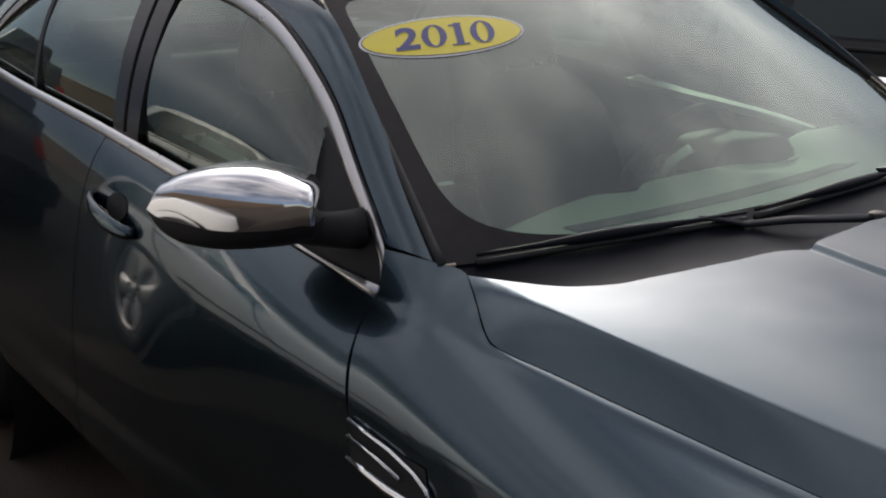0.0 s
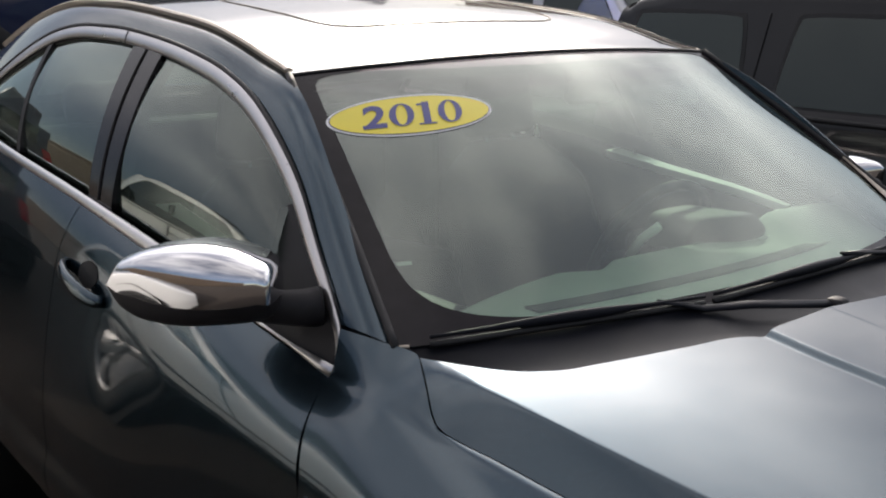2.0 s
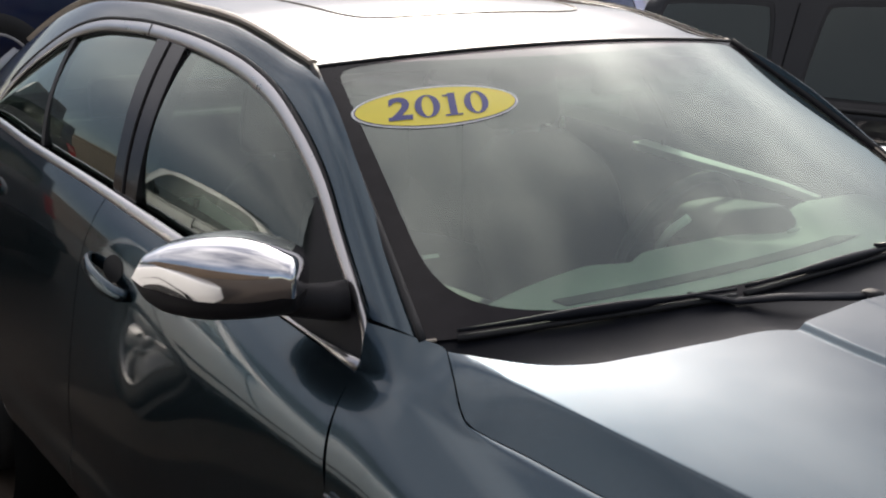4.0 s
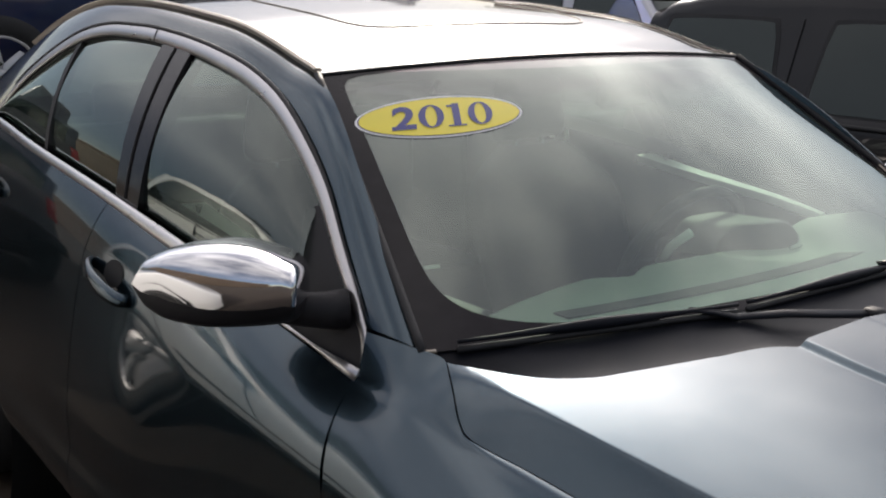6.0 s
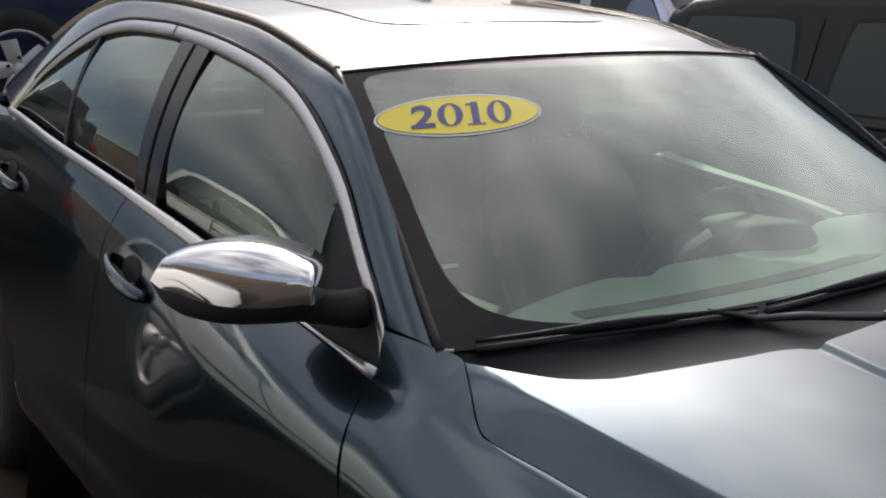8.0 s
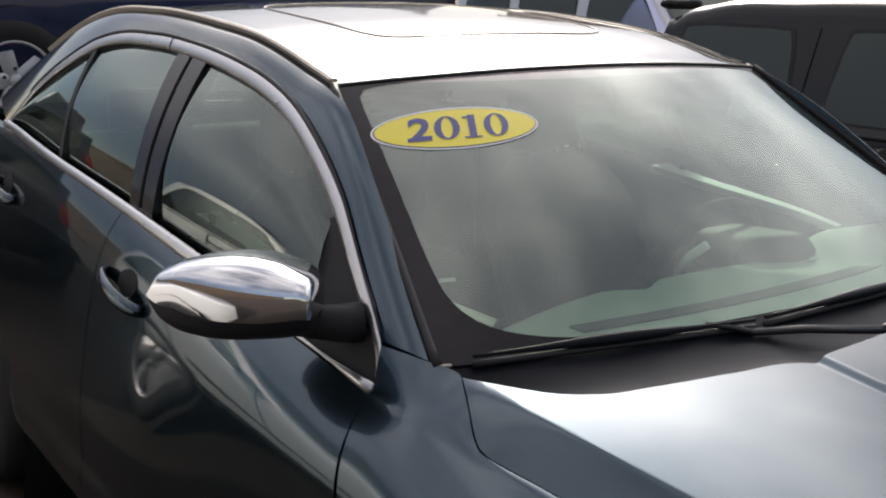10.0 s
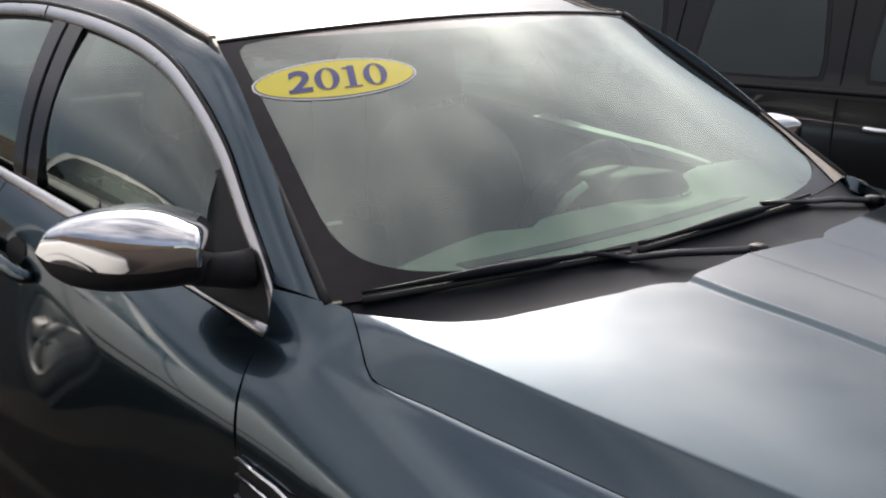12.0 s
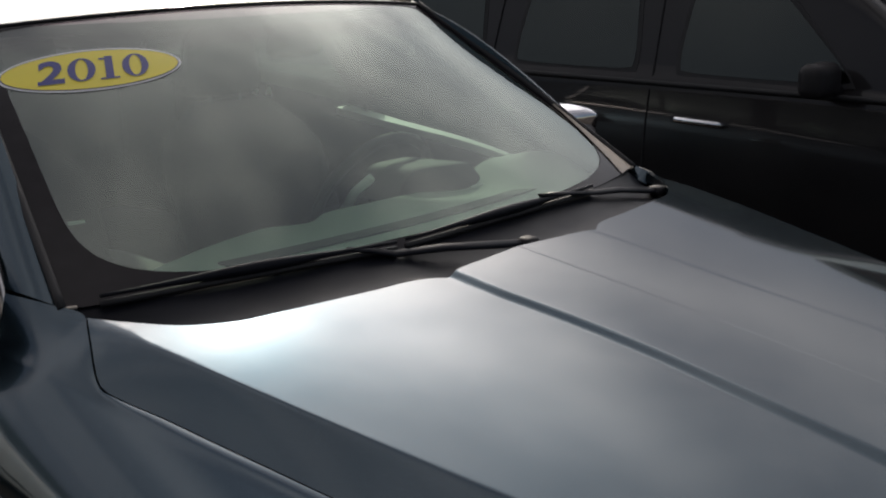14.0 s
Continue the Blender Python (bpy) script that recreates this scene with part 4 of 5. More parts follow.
def dash_point(u, v):
    y = lerp(-0.74, 0.74, u)
    x0 = -0.50 - 0.10 * (2 * u - 1) ** 2
    if v < 0.75:
        x = lerp(x0, dash_edge(y), v / 0.75)
        return (x, y, dash_top(x, y))
    a = (v - 0.75) / 0.25 * math.pi / 2
    return (dash_edge(y) - 0.04 * math.sin(a), y, dash_top(dash_edge(y), y) - 0.05 * (1 - math.cos(a)))


part("dashboard", sheet(dash_point, 50, 34, (-0.7, 0, 0.5), 0.02), "dash", car, "grey-green padded dashboard top")
part("dash_body", block((0.24, 1.40, 0.34), (-0.66, 0, 0.79), 0.03), "dash_dark", car)
part("defroster_grille", sheet(lambda u, v: (lambda y: (lerp(-0.66, -0.62, v) - 0.10 * (y / 0.72) ** 2, y, dash_top(-0.64, y) + 0.004))(lerp(-0.40, 0.60, u)), 40, 3, (-0.6, 0, 0.5), 0.006), "dash_dark", car)


def cowl_hood(u, v):
    # the instrument hood: a rounded lid over the dials
    w = 2 * u - 1
    y = 0.372 + 0.110 * w
    arch = max(0, 1 - abs(w) ** 5) ** 0.5
    x = lerp(-0.800 + 0.030 * w - 0.03 * w * w, -1.02, v)
    return (x, y, 0.978 + 0.078 * arch * math.sin(math.pi / 2 * min(1, 4.5 * v)) ** 0.7 - 0.012 * v)


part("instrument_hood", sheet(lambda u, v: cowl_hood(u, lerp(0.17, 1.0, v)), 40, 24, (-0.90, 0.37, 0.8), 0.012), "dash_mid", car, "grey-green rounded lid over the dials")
part("instrument_front", sheet(lambda u, v: cowl_hood(u, lerp(0.0, 0.17, v)), 40, 10, (-0.90, 0.37, 0.8), 0.012), "matte", car, "dark front of the instrument hood")
part("instrument_face", sheet(lambda u, v: (-1.01, lerp(0.28, 0.46, u), lerp(0.90, 1.03, v)), 6, 4, (0, 0.4, 0.95), 0.01), "matte", car)
part("instrument_rim", tube([Vector(cowl_hood(u, 0.0)) + Vector((0.008, 0.004, 0.022)) for u in np.linspace(0.62, 1, 16)], 0.005, 8), "cream", car, "pale rim at the foot of the instrument hood")
rimw = []
for k in range(48):
    a = k * math.tau / 48
    rimw.append(Vector((-1.10 + 0.19 * math.sin(a) * 0.42, 0.38 + 0.19 * math.cos(a), 0.925 + 0.19 * math.sin(a) * 0.91)))
sw = new("steering_wheel")
sw.parent = car
sw.empty_display_size = 0.1
part("rim", tube(rimw, 0.013, 10, closed=True), "dash_dark", sw)
part("boss", block((0.06, 0.17, 0.13), (-1.09, 0.38, 0.915), 0.03, 3), "dash_dark", sw)
for a in (0, math.pi, -math.pi / 2):
    part("spoke", tube([(-1.09, 0.38, 0.915), (-1.10 + 0.08 * math.sin(a), 0.38 + 0.18 * math.cos(a), 0.925 + 0.17 * math.sin(a))], 0.014, 8), "dash_dark", sw)
part("column_stalk", tube([(-0.955, 0.155, 0.965), (-0.925, 0.160, 1.01), (-0.885, 0.175, 1.045)], 0.011, 8), "sill", car, "pale column stalk")


def seat(y, x0, name="front_seat", head=True):
    b = new(name)
    b.parent = car
    b.empty_display_size = 0.1
    part("cushion", block((0.52, 0.50, 0.16), (x0 + 0.24, y, 0.56), 0.05, 3), "leather", b)

    def back(u, v):
        a = u * math.tau
        w = curve((0, 0.25), (0.5, 0.26), (0.85, 0.22), (1, 0.12))(v)
        d = curve((0, 0.08), (0.5, 0.075), (0.9, 0.055), (1, 0.02))(v)
        c, s_ = math.cos(a), math.sin(a)
        e = 0.6
        return (x0 - 0.02 - 0.24 * v + d * math.copysign(abs(c) ** e, c), y + w * math.copysign(abs(s_) ** e, s_), 0.58 + 0.56 * v)
    part("backrest", sheet(back, 36, 20, (x0 - 0.13, y, 0.85), closed_u=True), "leather", b)
    if head:
        part("headrest", block((0.10, 0.27, 0.19), (x0 - 0.29, y, 1.245), 0.045, 4, (0.8, 0.82)), "leather", b)
        for dy in (-0.05, 0.05):
            part("headrest_post", tube([(x0 - 0.26, y + dy, 1.08), (x0 - 0.29, y + dy, 1.2)], 0.006, 6), "chrome", b)
    return b


seat(-0.38, -1.42)
seat(0.38, -1.42)
part("rear_bench", block((0.55, 1.36, 0.20), (-2.42, 0, 0.56), 0.06, 3), "leather", car)
part("rear_backrest", block((0.18, 1.34, 0.60), (-2.76, 0, 0.84), 0.06, 3), "leather", car)
for y in (-0.36, 0.36):
    part("rear_headrest", block((0.11, 0.25, 0.15), (-2.83, y, 1.19), 0.04, 3), "leather", car)
part("parcel_shelf", block((0.50, 1.24, 0.03), (-3.10, 0, 1.085), 0.01), "matte", car)
for sg in (-1, 1):
    part("rear_side_lining", block((0.95, 0.03, 0.62), (-2.92, sg * 0.715, 0.80), 0.012), "matte", car)
part("centre_console", block((0.85, 0.20, 0.28), (-1.45, 0, 0.60), 0.04, 3), "dash_dark", car)
part("cabin_floor", block((2.5, 1.5, 0.03), (-1.75, 0, 0.34), 0.01), "dash_dark", car)
for sg in (-1, 1):
    for xa, xb, dr in ((-0.90, -1.72, 0), (-1.72, -2.60, 1)):
        # inner door card with a pale sill along the glass
        part("door_card", sheet(lambda u, v: (lambda x, z: (x, sg * (0.79 - 0.06 * math.sin(math.pi * min(1, v * 1.4)) * 0.3 - 0.02 * (1 - v)), z))(lerp(xb, xa, u), lerp(0.42, belt_z(lerp(xb, xa, u)) - 0.02, v)), 20, 14, (-1.6, sg * 2, 0.7), 0.01), "matte", doors[sg, dr])
        part("door_ledge", sheet(lambda u, v: (lambda x: (x, sg * lerp(belt_y(x) - 0.03, belt_y(x) - 0.127, v), belt_z(x) + lerp(0.020, 0.0, v)))(lerp(xb, xa, u)), 24, 3, (-1.2, sg * 0.75, 0.5), 0.012), "matte", doors[sg, dr])
        if dr == 0:
            part("door_sill", sheet(lambda u, v: (lambda x, w: (x, sg * lerp(belt_y(x) - 0.124, belt_y(x) - 0.124 - w, v), belt_z(x) - 0.001 + 0.014 * smoothstep(-1.4, -0.95, x) - lerp(0.0, 0.04 * w, v)))(lerp(-1.565, -0.93, u), lerp(0.060, 0.022, u)), 24, 6, (-1.2, sg * 0.75, 0.5), 0.02), "sill", doors[sg, dr], "pale inner window sill")
    part("lock_pin", tube([(-1.49, sg * 0.735, 1.07), (-1.49, sg * 0.732, 1.105)], lambda t: 0.005 + 0.003 * t, 8), "dash_dark", doors[sg, 0])
    # inner pillar and rail lining
    part("pillar_lining", tube([Vector(screen(s, sg * 0.985, -0.035)) for s in np.linspace(0, 1, 16)], 0.030, 8), "matte", car)
part("headlining", sheet(lambda u, v: (lambda x, q: (x, rail_y(x) * q, roof(x, rail_y(x) * q) - 0.045 - 0.02 * q ** 4))(lerp(-2.8, -1.17 - 0.05 * (2 * u - 1) ** 2, v), (2 * u - 1) * 0.97), 24, 24, (-1.8, 0, 3.0), 0.012), "headliner", car)
# glints on the belt guides, made as small wedges of pale colour
for x in (-1.915, -1.848):
    part("belt_guide_glint", block((0.020, 0.014, 0.034), (x, 0.66, 1.126), 0.005, 2, (0.35, 0.8)), "sill", car, "seat belt guide with its glint put into a pale colour")
part("glass_tag", sheet(lambda u, v: screen(0.243 + 0.012 * v, -0.925 + 0.036 * u, -0.002), 4, 2, (-2, 0, 0.5)), "dash", car, "small pale tag behind the screen")
rv = new("rear_view_mirror")
rv.parent = car
rv.empty_display_size = 0.05
part("shell", block((0.045, 0.15, 0.055), (-1.02, 0.075, 1.345), 0.02, 4, (0.8, 0.92)), "matte", rv)
part("stem", tube([(-1.03, 0.03, 1.36), tuple(screen(0.93, 0.03, -0.012))], 0.010, 8), "dash_dark", rv)
part("map_light", block((0.05, 0.13, 0.02), (-1.22, 0.0, 1.405), 0.006), "dash_mid", car)


# ---- year sticker on the windscreen ----
sticker = empty("year_sticker", "oval yellow year sticker with navy digits on the windscreen", "sticker")
ST_C, ST_A, ST_B = (0.765, -0.689), 0.170, 0.063       # centre as s and q, half width, half height in metres
ST_LEAN, ST_TURN = 0.23, radians(-3.3)


def on_screen(px, py, off):
    """Metres across and up the sticker to a point on the glass."""
    s0, q0 = ST_C
    px += ST_LEAN * py
    px, py = px * math.cos(ST_TURN) - py * math.sin(ST_TURN), px * math.sin(ST_TURN) + py * math.cos(ST_TURN)
    s = s0 + py / (screen(1, q0) - screen(0, q0)).length
    return screen(s, q0 + px / lerp(0.77, 0.617, s), off)


def oval(a, b, off, r0=0.0):
    return sheet(lambda u, v: on_screen(a * lerp(r0, 1, v) * math.cos(u * math.tau), b * lerp(r0, 1, v) * math.sin(u * math.tau), off), 72, 6, (-2, 0, 0.5), closed_u=True)


part("white_border", oval(ST_A, ST_B, 0.0015), "vinyl_white", sticker)
part("navy_line", oval(ST_A - 0.0045, ST_B - 0.0045, 0.0020), "navy", sticker)
part("yellow_field", oval(ST_A - 0.0065, ST_B - 0.0065, 0.0025), "yellow", sticker)


def glyph(char, cx, width, height, bold):
    """One character of the built-in font, fitted to a width and height on the glass."""
    cu = bpy.data.curves.new("digit", "FONT")
    cu.body, cu.size, cu.offset = char, 1.0, bold
    tmp = bpy.data.objects.new("digit", cu)
    scene.collection.objects.link(tmp)
    me = bpy.data.meshes.new_from_object(tmp.evaluated_get(bpy.context.evaluated_depsgraph_get()))
    bpy.data.objects.remove(tmp)
    bm = bmesh.new()
    bm.from_mesh(me)
    bpy.data.meshes.remove(me)
    xs, ys = [v.co.x for v in bm.verts], [v.co.y for v in bm.verts]
    x0, x1, y0, y1 = min(xs), max(xs), min(ys), max(ys)
    for v in bm.verts:
        v.co = Vector((cx + ((v.co.x - x0) / (x1 - x0) - 0.5) * width, ((v.co.y - y0) / (y1 - y0) - 0.5) * height, 0))
    return bm


def slab(bm, x0, x1, y0, y1):
    bm.faces.new([bm.verts.new(p) for p in ((x0, y0, 0), (x1, y0, 0), (x1, y1, 0), (x0, y1, 0))])


def stick(bm):
    bmesh.ops.subdivide_edges(bm, edges=[e for e in bm.edges if e.calc_length() > 0.02], cuts=2)
    for v in bm.verts:
        v.co = on_screen(v.co.x, v.co.y, 0.0036)
    bm.normal_update()
    if sum(f.normal.z for f in bm.faces) < 0:
        bmesh.ops.reverse_faces(bm, faces=bm.faces)
    part("digit", bm, "navy", sticker, smooth=False)


DH = 0.070
bm = glyph("2", -0.077, 0.046, DH, 0.03)
slab(bm, -0.101, -0.055, -DH / 2 + 0.0005, -DH / 2 + 0.011)
stick(bm)
for cx in (-0.023, 0.078):      # noughts with thick flanks and thin ends
    stick(sheet(lambda u, v: Vector((cx + lerp(0.0115, 0.0255, v) * math.cos(u * math.tau), lerp(DH / 2 - 0.004, DH / 2, v) * math.sin(u * math.tau), 0)), 48, 1, closed_u=True))
bm = bmesh.new()
slab(bm, 0.0205, 0.0355, -DH / 2, DH / 2)
slab(bm, 0.010, 0.046, -DH / 2, -DH / 2 + 0.0045)
slab(bm, 0.010, 0.0205, DH / 2 - 0.010, DH / 2 - 0.0045)
stick(bm)


# ---- other vehicles ----
def vehicle(name, label, category, paint_key, place, turn, length, width, belt, roof_z, roof_line, hood_z, wheels, wheel_r, panes, handles=(), trim="chrome", spokes=6, glass_key="dark_glass", rim="alloy", taper=0.16, screen_x=None):
    """A parked vehicle, x ahead from its tail at 0. roof_line: (x, z) pairs of its upper outline."""
    b = empty(name, label, category)
    top = curve(*roof_line)
    xc = length / 2
    tumble = 0.24

    def half(x):
        return width / 2 * (1 - taper * (abs(x - xc) / xc) ** 7)

    def wide(x, z):
        w = half(x)
        if z <= belt:
            t = z / belt
            return w * curve((0, 0.90), (0.30, 0.965), (0.5, 1.0), (0.8, 0.995), (1, 0.96))(t)
        return w * 0.96 - 0.012 - tumble * (z - belt)

    def shell(u, v, sg):
        x = xc - xc * math.cos(math.pi * u)
        t = max(top(x), belt * 0.55)
        if v < 0.5:
            z = lerp(0.26, min(belt, t - 0.05), v / 0.5)
            return (x, sg * wide(x, z), z)
        edge = t - 0.07
        if v < 0.8:
            z = lerp(min(belt, t - 0.05), max(edge, min(belt, t - 0.05)), (v - 0.5) / 0.3)
            return (x, sg * wide(x, z), z)
        a = (v - 0.8) / 0.2 * math.pi / 2
        z0 = max(edge, min(belt, t - 0.05))
        return (x, sg * wide(x, z0) * math.cos(a) ** 0.6, z0 + (t - z0) * math.sin(a) ** 0.7)
    for sg in (-1, 1):
        part("body_side", sheet(lambda u, v: shell(u, v, sg), 90, 46, (xc, 0, 0.5)), paint_key, b)
        for pane in panes:
            x0, x1, t0, t1, zb, zt = pane

            def pf(u, v, grow=0.0, o=0.004):
                c, k = 2 * u - 1, 2 * v - 1
                u2, v2 = 0.5 + 0.5 * c * math.sqrt(1 - 0.10 * k ** 4 * c * c), 0.5 + 0.5 * k * math.sqrt(1 - 0.10 * c ** 4 * k * k)
                z = lerp(zb - grow, zt + grow, v2)
                x = lerp(lerp(x0 - grow, x1 + grow, u2), lerp(t0 - grow, t1 + grow, u2), v2)
                return (x, sg * (wide(x, z) + o), z)
            part("window_seal", sheet(lambda u, v: pf(u, v, 0.018, 0.002), 16, 8, (xc, 0, 1), 0.01), "rubber", b)
            part("window", sheet(lambda u, v: pf(u, v), 16, 8, (xc, 0, 1)), glass_key, b)
        for hx, hz in handles:
            part("door_handle", tube([(hx + d, sg * (wide(hx, hz) + o), hz - 0.03 * d) for d, o in ((-0.105, 0.006), (-0.08, 0.03), (0.08, 0.03), (0.105, 0.006))], 0.013, 8), trim, b)
        for wx in wheels:
            part("wheel_arch", lathe([(wheel_r * 1.16, sg * (half(wx) + 0.003)), (wheel_r * 0.9, sg * (half(wx) - 0.02)), (0.02, sg * (half(wx) - 0.03))], 40), "dark", b).location = (wx, 0, wheel_r)
            add_wheel(b, wx, sg * (half(wx) - 0.10), wheel_r, wheel_r, 0.22, sg, spokes, rim, rim_share=0.61)
    if screen_x:
        def over(x, f):
            # a point of the shell's crown, f of its half width from the middle
            t = max(top(x), belt * 0.55)
            z0 = max(t - 0.07, min(belt, t - 0.05))
            a = math.acos(min(1, abs(f) ** (1 / 0.6)))
            return Vector((x + 0.004, f * wide(x, z0), z0 + (t - z0) * math.sin(a) ** 0.7 + 0.006))
        part("windscreen", sheet(lambda u, v: over(lerp(screen_x[0], screen_x[1], u), lerp(-0.9, 0.9, v)), 14, 24, (xc, 0, 0.3)), glass_key, b)
        for sg in (-1, 1):
            part("headlight", block((0.16, 0.26, 0.14), (length - 0.17, sg * (half(length - 0.17) - 0.20), top(length - 0.17) - 0.13), 0.04, 3), "alloy", b)
        part("grille", block((0.10, width * 0.42, 0.16), (length - 0.07, 0, top(length - 0.07) - 0.18), 0.03, 3), "plastic", b)
    part("underbody", block((length * 0.92, width * 0.84, 0.25), (xc, 0, 0.32), 0.04), "dark", b)
    b.matrix_world = Matrix.Translation(place) @ Matrix.Rotation(turn, 4, "Z")
    return b, wide, half, top


# dark wagon alongside, same heading
WX, WY = -3.12, 3.00
wagon, w_wide, w_half, _ = vehicle(
    "wagon", "black compact wagon with chrome handles and tinted windows", "car", "black_paint", (WX, WY, 0), 0, 4.45, 1.78, 1.05, 1.60,
    ((0, 1.25), (0.02, 1.40), (0.10, 1.50), (0.28, 1.555), (0.8, 1.585), (1.6, 1.59), (2.1, 1.55), (2.4, 1.45), (2.9, 1.10), (3.0, 1.06), (3.6, 1.02), (4.1, 0.92), (4.45, 0.62)),
    1.0, (0.85, 3.48), 0.33,
    ((0.12, 0.84, 0.18, 0.80, 1.09, 1.44), (1.02, 1.62, 1.08, 1.58, 1.09, 1.44), (1.80, 2.50, 1.84, 2.12, 1.09, 1.44)), ((1.93, 0.925),), spokes=5, taper=0.05, screen_x=(2.14, 2.86))
for sg in (-1, 1):
    for gx, lean in ((1.70, 0.0), (0.93, -0.1)):
        part("door_gap", tube([(gx + lean * (1 - k), sg * (w_wide(gx, lerp(0.4, 1.45, k)) + 0.001), lerp(0.4, 1.45, k)) for k in np.linspace(0, 1, 20)], 0.004, 5), "dark", wagon)
    m = new("wing_mirror")
    m.parent = wagon
    m.empty_display_size = 0.05
    part("housing", block((0.10, 0.16, 0.115), (2.42, sg * 0.96, 1.115), 0.035, 4), "plastic", m)
    part("foot", tube([(2.43, sg * 0.82, 1.07), (2.41, sg * 0.92, 1.08)], 0.025, 8), "plastic", m)
    part("belt_moulding", tube([(x, sg * (w_wide(x, 1.05) + 0.004), 1.05) for x in np.linspace(0.2, 2.75, 30)], 0.012, 6), "rubber", wagon)
sp = [(-0.16 + 0.14 * abs(q) ** 4, q * 0.64, 1.575 - 0.05 * abs(q) ** 4) for q in np.linspace(-1, 1, 24)]
part("rear_spoiler", tube(sp, 0.045, 10, flat=((0, 0, 1), 0.4)), "black_paint", wagon)
for q in (-0.6, 0.6):
    part("spoiler_post", block((0.20, 0.06, 0.05), (0.03, q, 1.53), 0.015), "black_paint", wagon)

silver, *_ = vehicle(
    "sport_utility", "silver sport utility vehicle with dark window glass", "car", "silver_paint", (-8.9, 5.95, 0), 0, 4.8, 1.85, 1.18, 1.82,
    ((0, 1.2), (0.06, 1.6), (0.3, 1.78), (1.2, 1.82), (2.3, 1.80), (2.7, 1.70), (3.3, 1.22), (3.4, 1.19), (4.3, 1.10), (4.8, 0.7)),
    1.1, (0.95, 3.75), 0.37, ((0.25, 1.05, 0.35, 1.0, 1.22, 1.66), (1.2, 2.0, 1.2, 1.95, 1.22, 1.66), (2.15, 3.05, 2.15, 2.65, 1.22, 1.66)), ((2.25, 1.08), (1.35, 1.08)), screen_x=(2.74, 3.27))

blue, *_ = vehicle(
    "off_roader", "dark blue off-road vehicle parked broadside on a raised bed", "car", "navy_paint", (-7.38, 3.62, 0.615), -math.pi / 2, 4.3, 1.80, 1.22, 1.85,
    ((0, 1.3), (0.03, 1.70), (0.2, 1.82), (1.2, 1.85), (2.0, 1.82), (2.4, 1.70), (2.85, 1.24), (2.95, 1.22), (4.0, 1.10), (4.3, 0.75)),
    1.1, (0.8, 3.4), 0.39, ((0.2, 0.85, 0.25, 0.85, 1.26, 1.70), (1.0, 1.65, 1.0, 1.62, 1.26, 1.70), (1.8, 2.6, 1.8, 2.25, 1.26, 1.70)), ((1.95, 1.08),), spokes=5, screen_x=(2.43, 2.82))
tagged(part("raised_bed", block((3.4, 6.4, 0.615), (-7.3, 1.6, 0.3075), 0.03), "concrete"), "low raised concrete display bed", "display bed")

white, v_wide, *_ = vehicle(
    "sport_utility", "white two-door sport utility vehicle with dark glass and alloy wheels", "car", "white_paint", (-4.45, -3.08, 0), 0, 4.00, 1.92, 1.16, 1.88,
    ((0, 1.2), (0.06, 1.58), (0.3, 1.80), (0.6, 1.87), (1.2, 1.86), (1.55, 1.77), (2.2, 1.25), (2.3, 1.20), (3.3, 1.09), (4.00, 0.75)),
    1.2, (0.80, 3.05), 0.38, ((0.22, 1.96, 0.42, 1.42, 1.23, 1.72),), ((1.25, 1.06),), screen_x=(1.60, 2.17))

for sg in (-1, 1):
    for gx, lean, zt in ((1.08, 0.02, 1.20), (2.12, -0.06, 1.20)):
        part("door_gap", tube([(gx + lean * k, sg * (v_wide(gx, lerp(0.42, zt, k)) + 0.001), lerp(0.42, zt, k)) for k in np.linspace(0, 1, 20)], 0.006, 5), "dark", white)
    part("side_moulding", tube([(x, sg * (v_wide(x, 0.62) + 0.006), 0.62) for x in np.linspace(1.24, 2.6, 24)], 0.030, 8, flat=((0, 1, 0), 0.4)), "plastic", white, "black plastic rubbing strip")
    part("sill_cladding", sheet(lambda u, v: (lambda x, z: (x, sg * (v_wide(x, z) + 0.008), z))(lerp(1.22, 2.62, u), lerp(0.27, 0.40, v)), 24, 4, (2.2, 0, 0.5), 0.02), "plastic", white)
    part("belt_moulding", tube([(x, sg * (v_wide(x, 1.17) + 0.004), 1.185) for x in np.linspace(0.25, 2.0, 30)], 0.012, 6), "rubber", white)
    rack = [(x, sg * 0.60, 1.84 + 0.045 * math.sin(math.pi * min(1, max(0, (x - 0.40) / 1.0))) ** 0.3) for x in np.linspace(0.40, 1.40, 24)]
    part("roof_rack", tube(rack, 0.014, 8), "plastic", white)
    m = new("wing_mirror")
    m.parent = white
    m.empty_display_size = 0.05
    part("housing", block((0.12, 0.20, 0.15), (1.86, sg * 1.02, 1.25), 0.04, 4), "white_paint", m)
    part("foot", tube([(1.89, sg * 0.86, 1.21), (1.87, sg * 0.95, 1.22)], 0.028, 8), "plastic", m)

# grey van parked tail-on further back
van, *_ = vehicle(
    "van", "grey van with red tail lamps parked tail-on", "car", "grey_paint", (-6.7, -1.80, 0), math.pi, 4.6, 1.84, 1.15, 2.05,
    ((0, 1.5), (0.04, 1.9), (0.2, 2.02), (1.2, 2.05), (2.8, 2.0), (3.2, 1.85), (3.9, 1.18), (4.0, 1.14), (4.4, 1.0), (4.6, 0.7)),
    1.1, (0.9, 3.7), 0.36, ((0.3, 1.3, 0.3, 1.3, 1.2, 1.75), (1.5, 2.4, 1.5, 2.4, 1.2, 1.75), (2.6, 3.6, 2.6, 3.2, 1.2, 1.75)), ((2.7, 1.05),), screen_x=(3.23, 3.87))
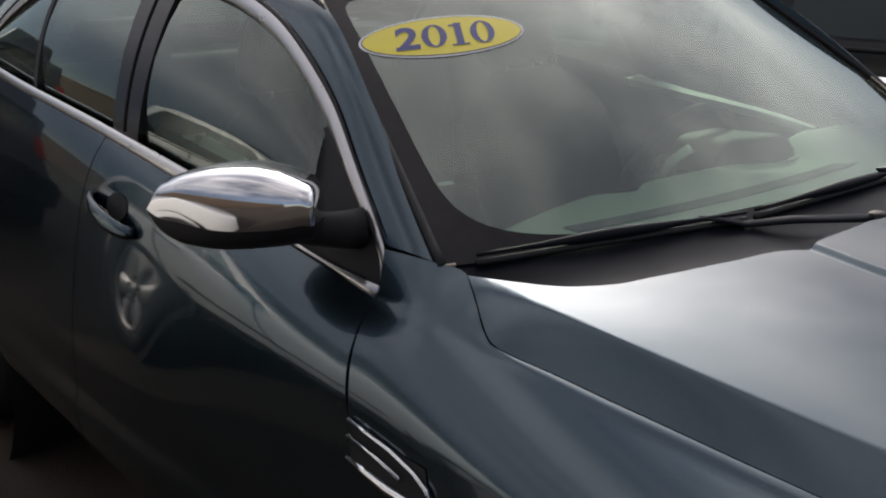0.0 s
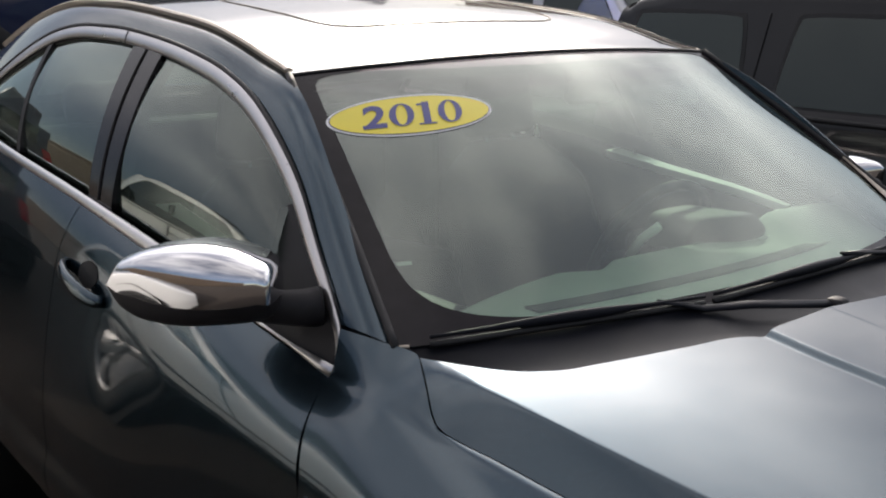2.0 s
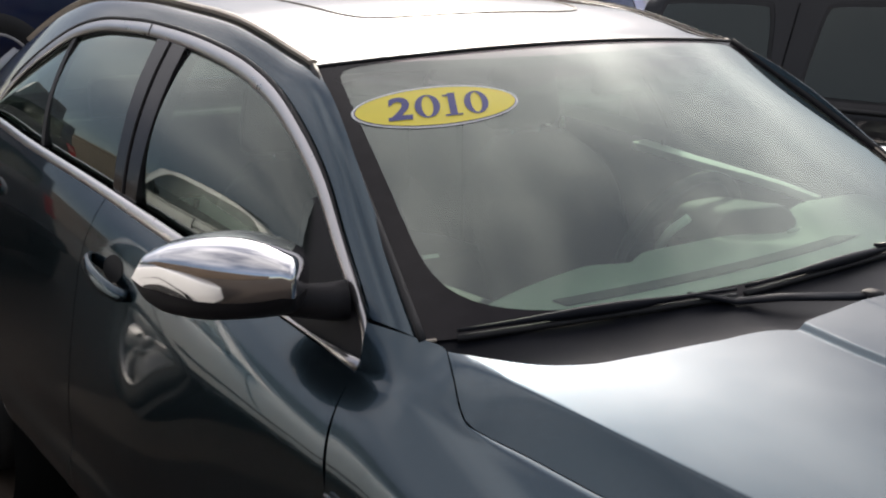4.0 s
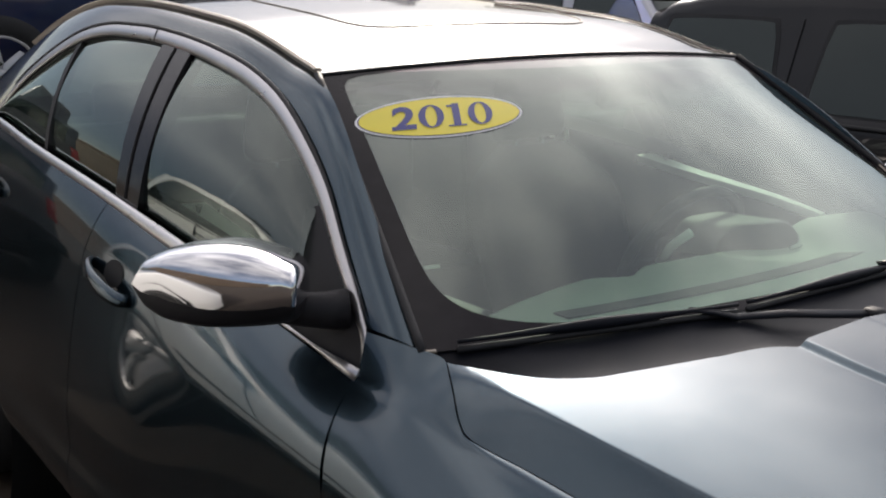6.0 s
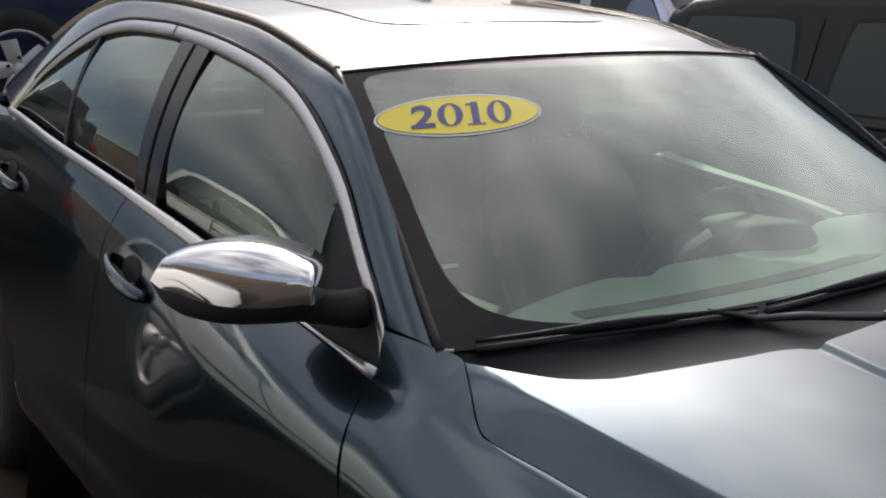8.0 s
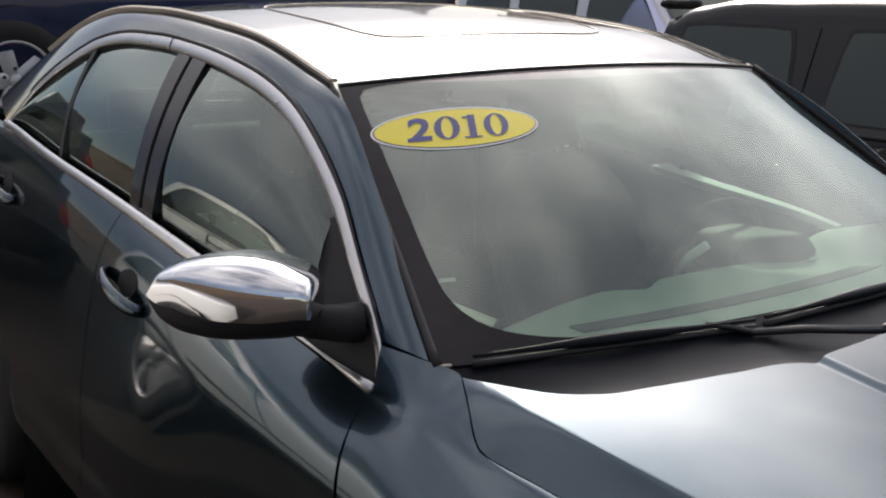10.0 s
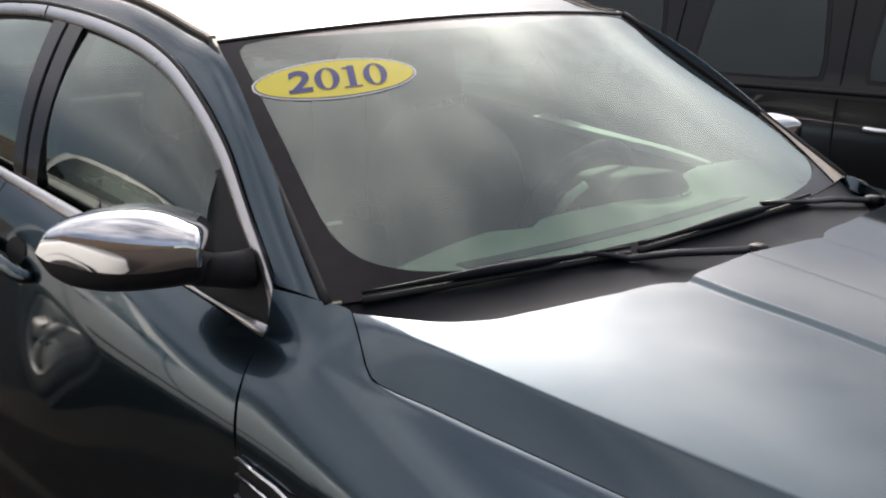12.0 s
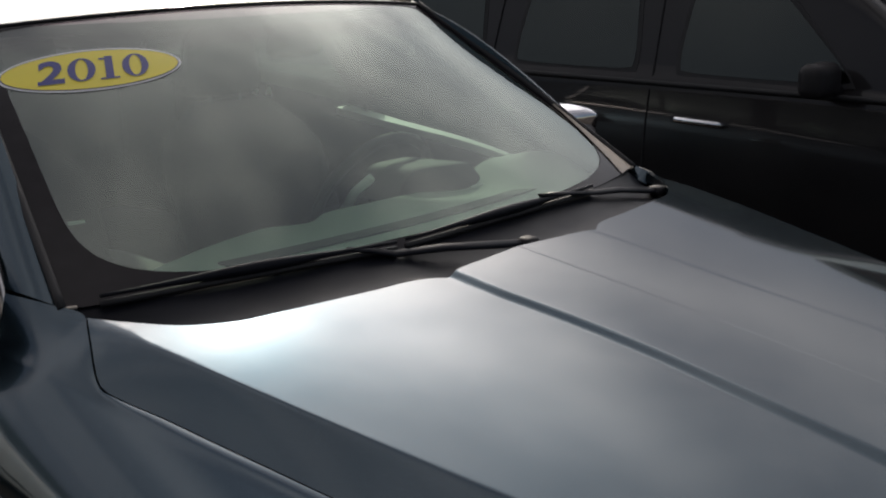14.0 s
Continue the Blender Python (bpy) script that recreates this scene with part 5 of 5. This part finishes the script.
part("tailgate", block((0.10, 1.60, 1.35), (0.02, 0, 1.10), 0.04, 3), "grey_paint", van)
part("tailgate_window", sheet(lambda u, v: (-0.036, lerp(-0.62, 0.62, u), lerp(1.25, 1.70, v)), 6, 4, (2, 0, 1), 0.01), "dark_glass", van)
for q in (-0.76, 0.76):
    part("tail_light", block((0.06, 0.12, 0.42), (-0.03, q, 1.05), 0.02, 3), "red_lamp", van)
part("rear_bumper", block((0.20, 1.7, 0.22), (-0.03, 0, 0.42), 0.05, 3), "plastic", van)

# ---- the lot's far side: a low brick building with a pale door ----
bld = empty("building", "low dark red brick building behind the parked cars", "building")
part("wall", block((16.0, 5.0, 4.2), (-12.0, 17.5, 2.1), 0.03), "brick", bld)
part("parapet", block((16.3, 5.3, 0.25), (-12.0, 17.5, 4.3), 0.03), "cream", bld)
part("roller_door", block((3.2, 0.12, 2.9), (-7.2, 14.98, 1.45), 0.02), "silver_paint", bld)

# ---- an unseen plain low building, added to cover the bright horizon in reflections ----
backdrop = empty("building", "long low brown building added out of view across the lot", "building")
part("wall", block((130.0, 5.0, 5.0), (-45.0, -20.5, 2.5), 0.05), "brown_wall", backdrop)
part("parapet", block((130.3, 5.3, 0.25), (-45.0, -20.5, 5.1), 0.03), "concrete", backdrop)

# ---- a half-clear, mottled grey strip across the front of the hood ----
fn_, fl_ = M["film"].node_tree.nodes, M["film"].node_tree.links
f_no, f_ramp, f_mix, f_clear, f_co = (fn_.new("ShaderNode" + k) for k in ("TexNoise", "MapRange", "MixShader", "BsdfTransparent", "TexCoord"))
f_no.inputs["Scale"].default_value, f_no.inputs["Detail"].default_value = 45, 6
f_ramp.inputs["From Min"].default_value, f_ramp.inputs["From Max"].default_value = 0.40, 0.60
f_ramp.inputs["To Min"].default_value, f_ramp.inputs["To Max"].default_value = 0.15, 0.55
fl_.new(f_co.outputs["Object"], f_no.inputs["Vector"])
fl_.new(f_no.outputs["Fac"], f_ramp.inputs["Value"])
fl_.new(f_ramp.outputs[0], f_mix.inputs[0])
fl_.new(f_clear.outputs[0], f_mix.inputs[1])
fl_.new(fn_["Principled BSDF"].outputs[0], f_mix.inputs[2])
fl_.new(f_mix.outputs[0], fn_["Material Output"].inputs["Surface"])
film = empty("hood_strip", "mottled grey strip across the hood", "film")


def strip_point(u, v):
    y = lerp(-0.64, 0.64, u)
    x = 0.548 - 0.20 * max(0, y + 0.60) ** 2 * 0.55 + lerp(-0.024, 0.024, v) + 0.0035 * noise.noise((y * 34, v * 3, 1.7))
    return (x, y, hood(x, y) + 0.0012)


part("strip", sheet(strip_point, 160, 6, (0, 0, 0)), "film", film)
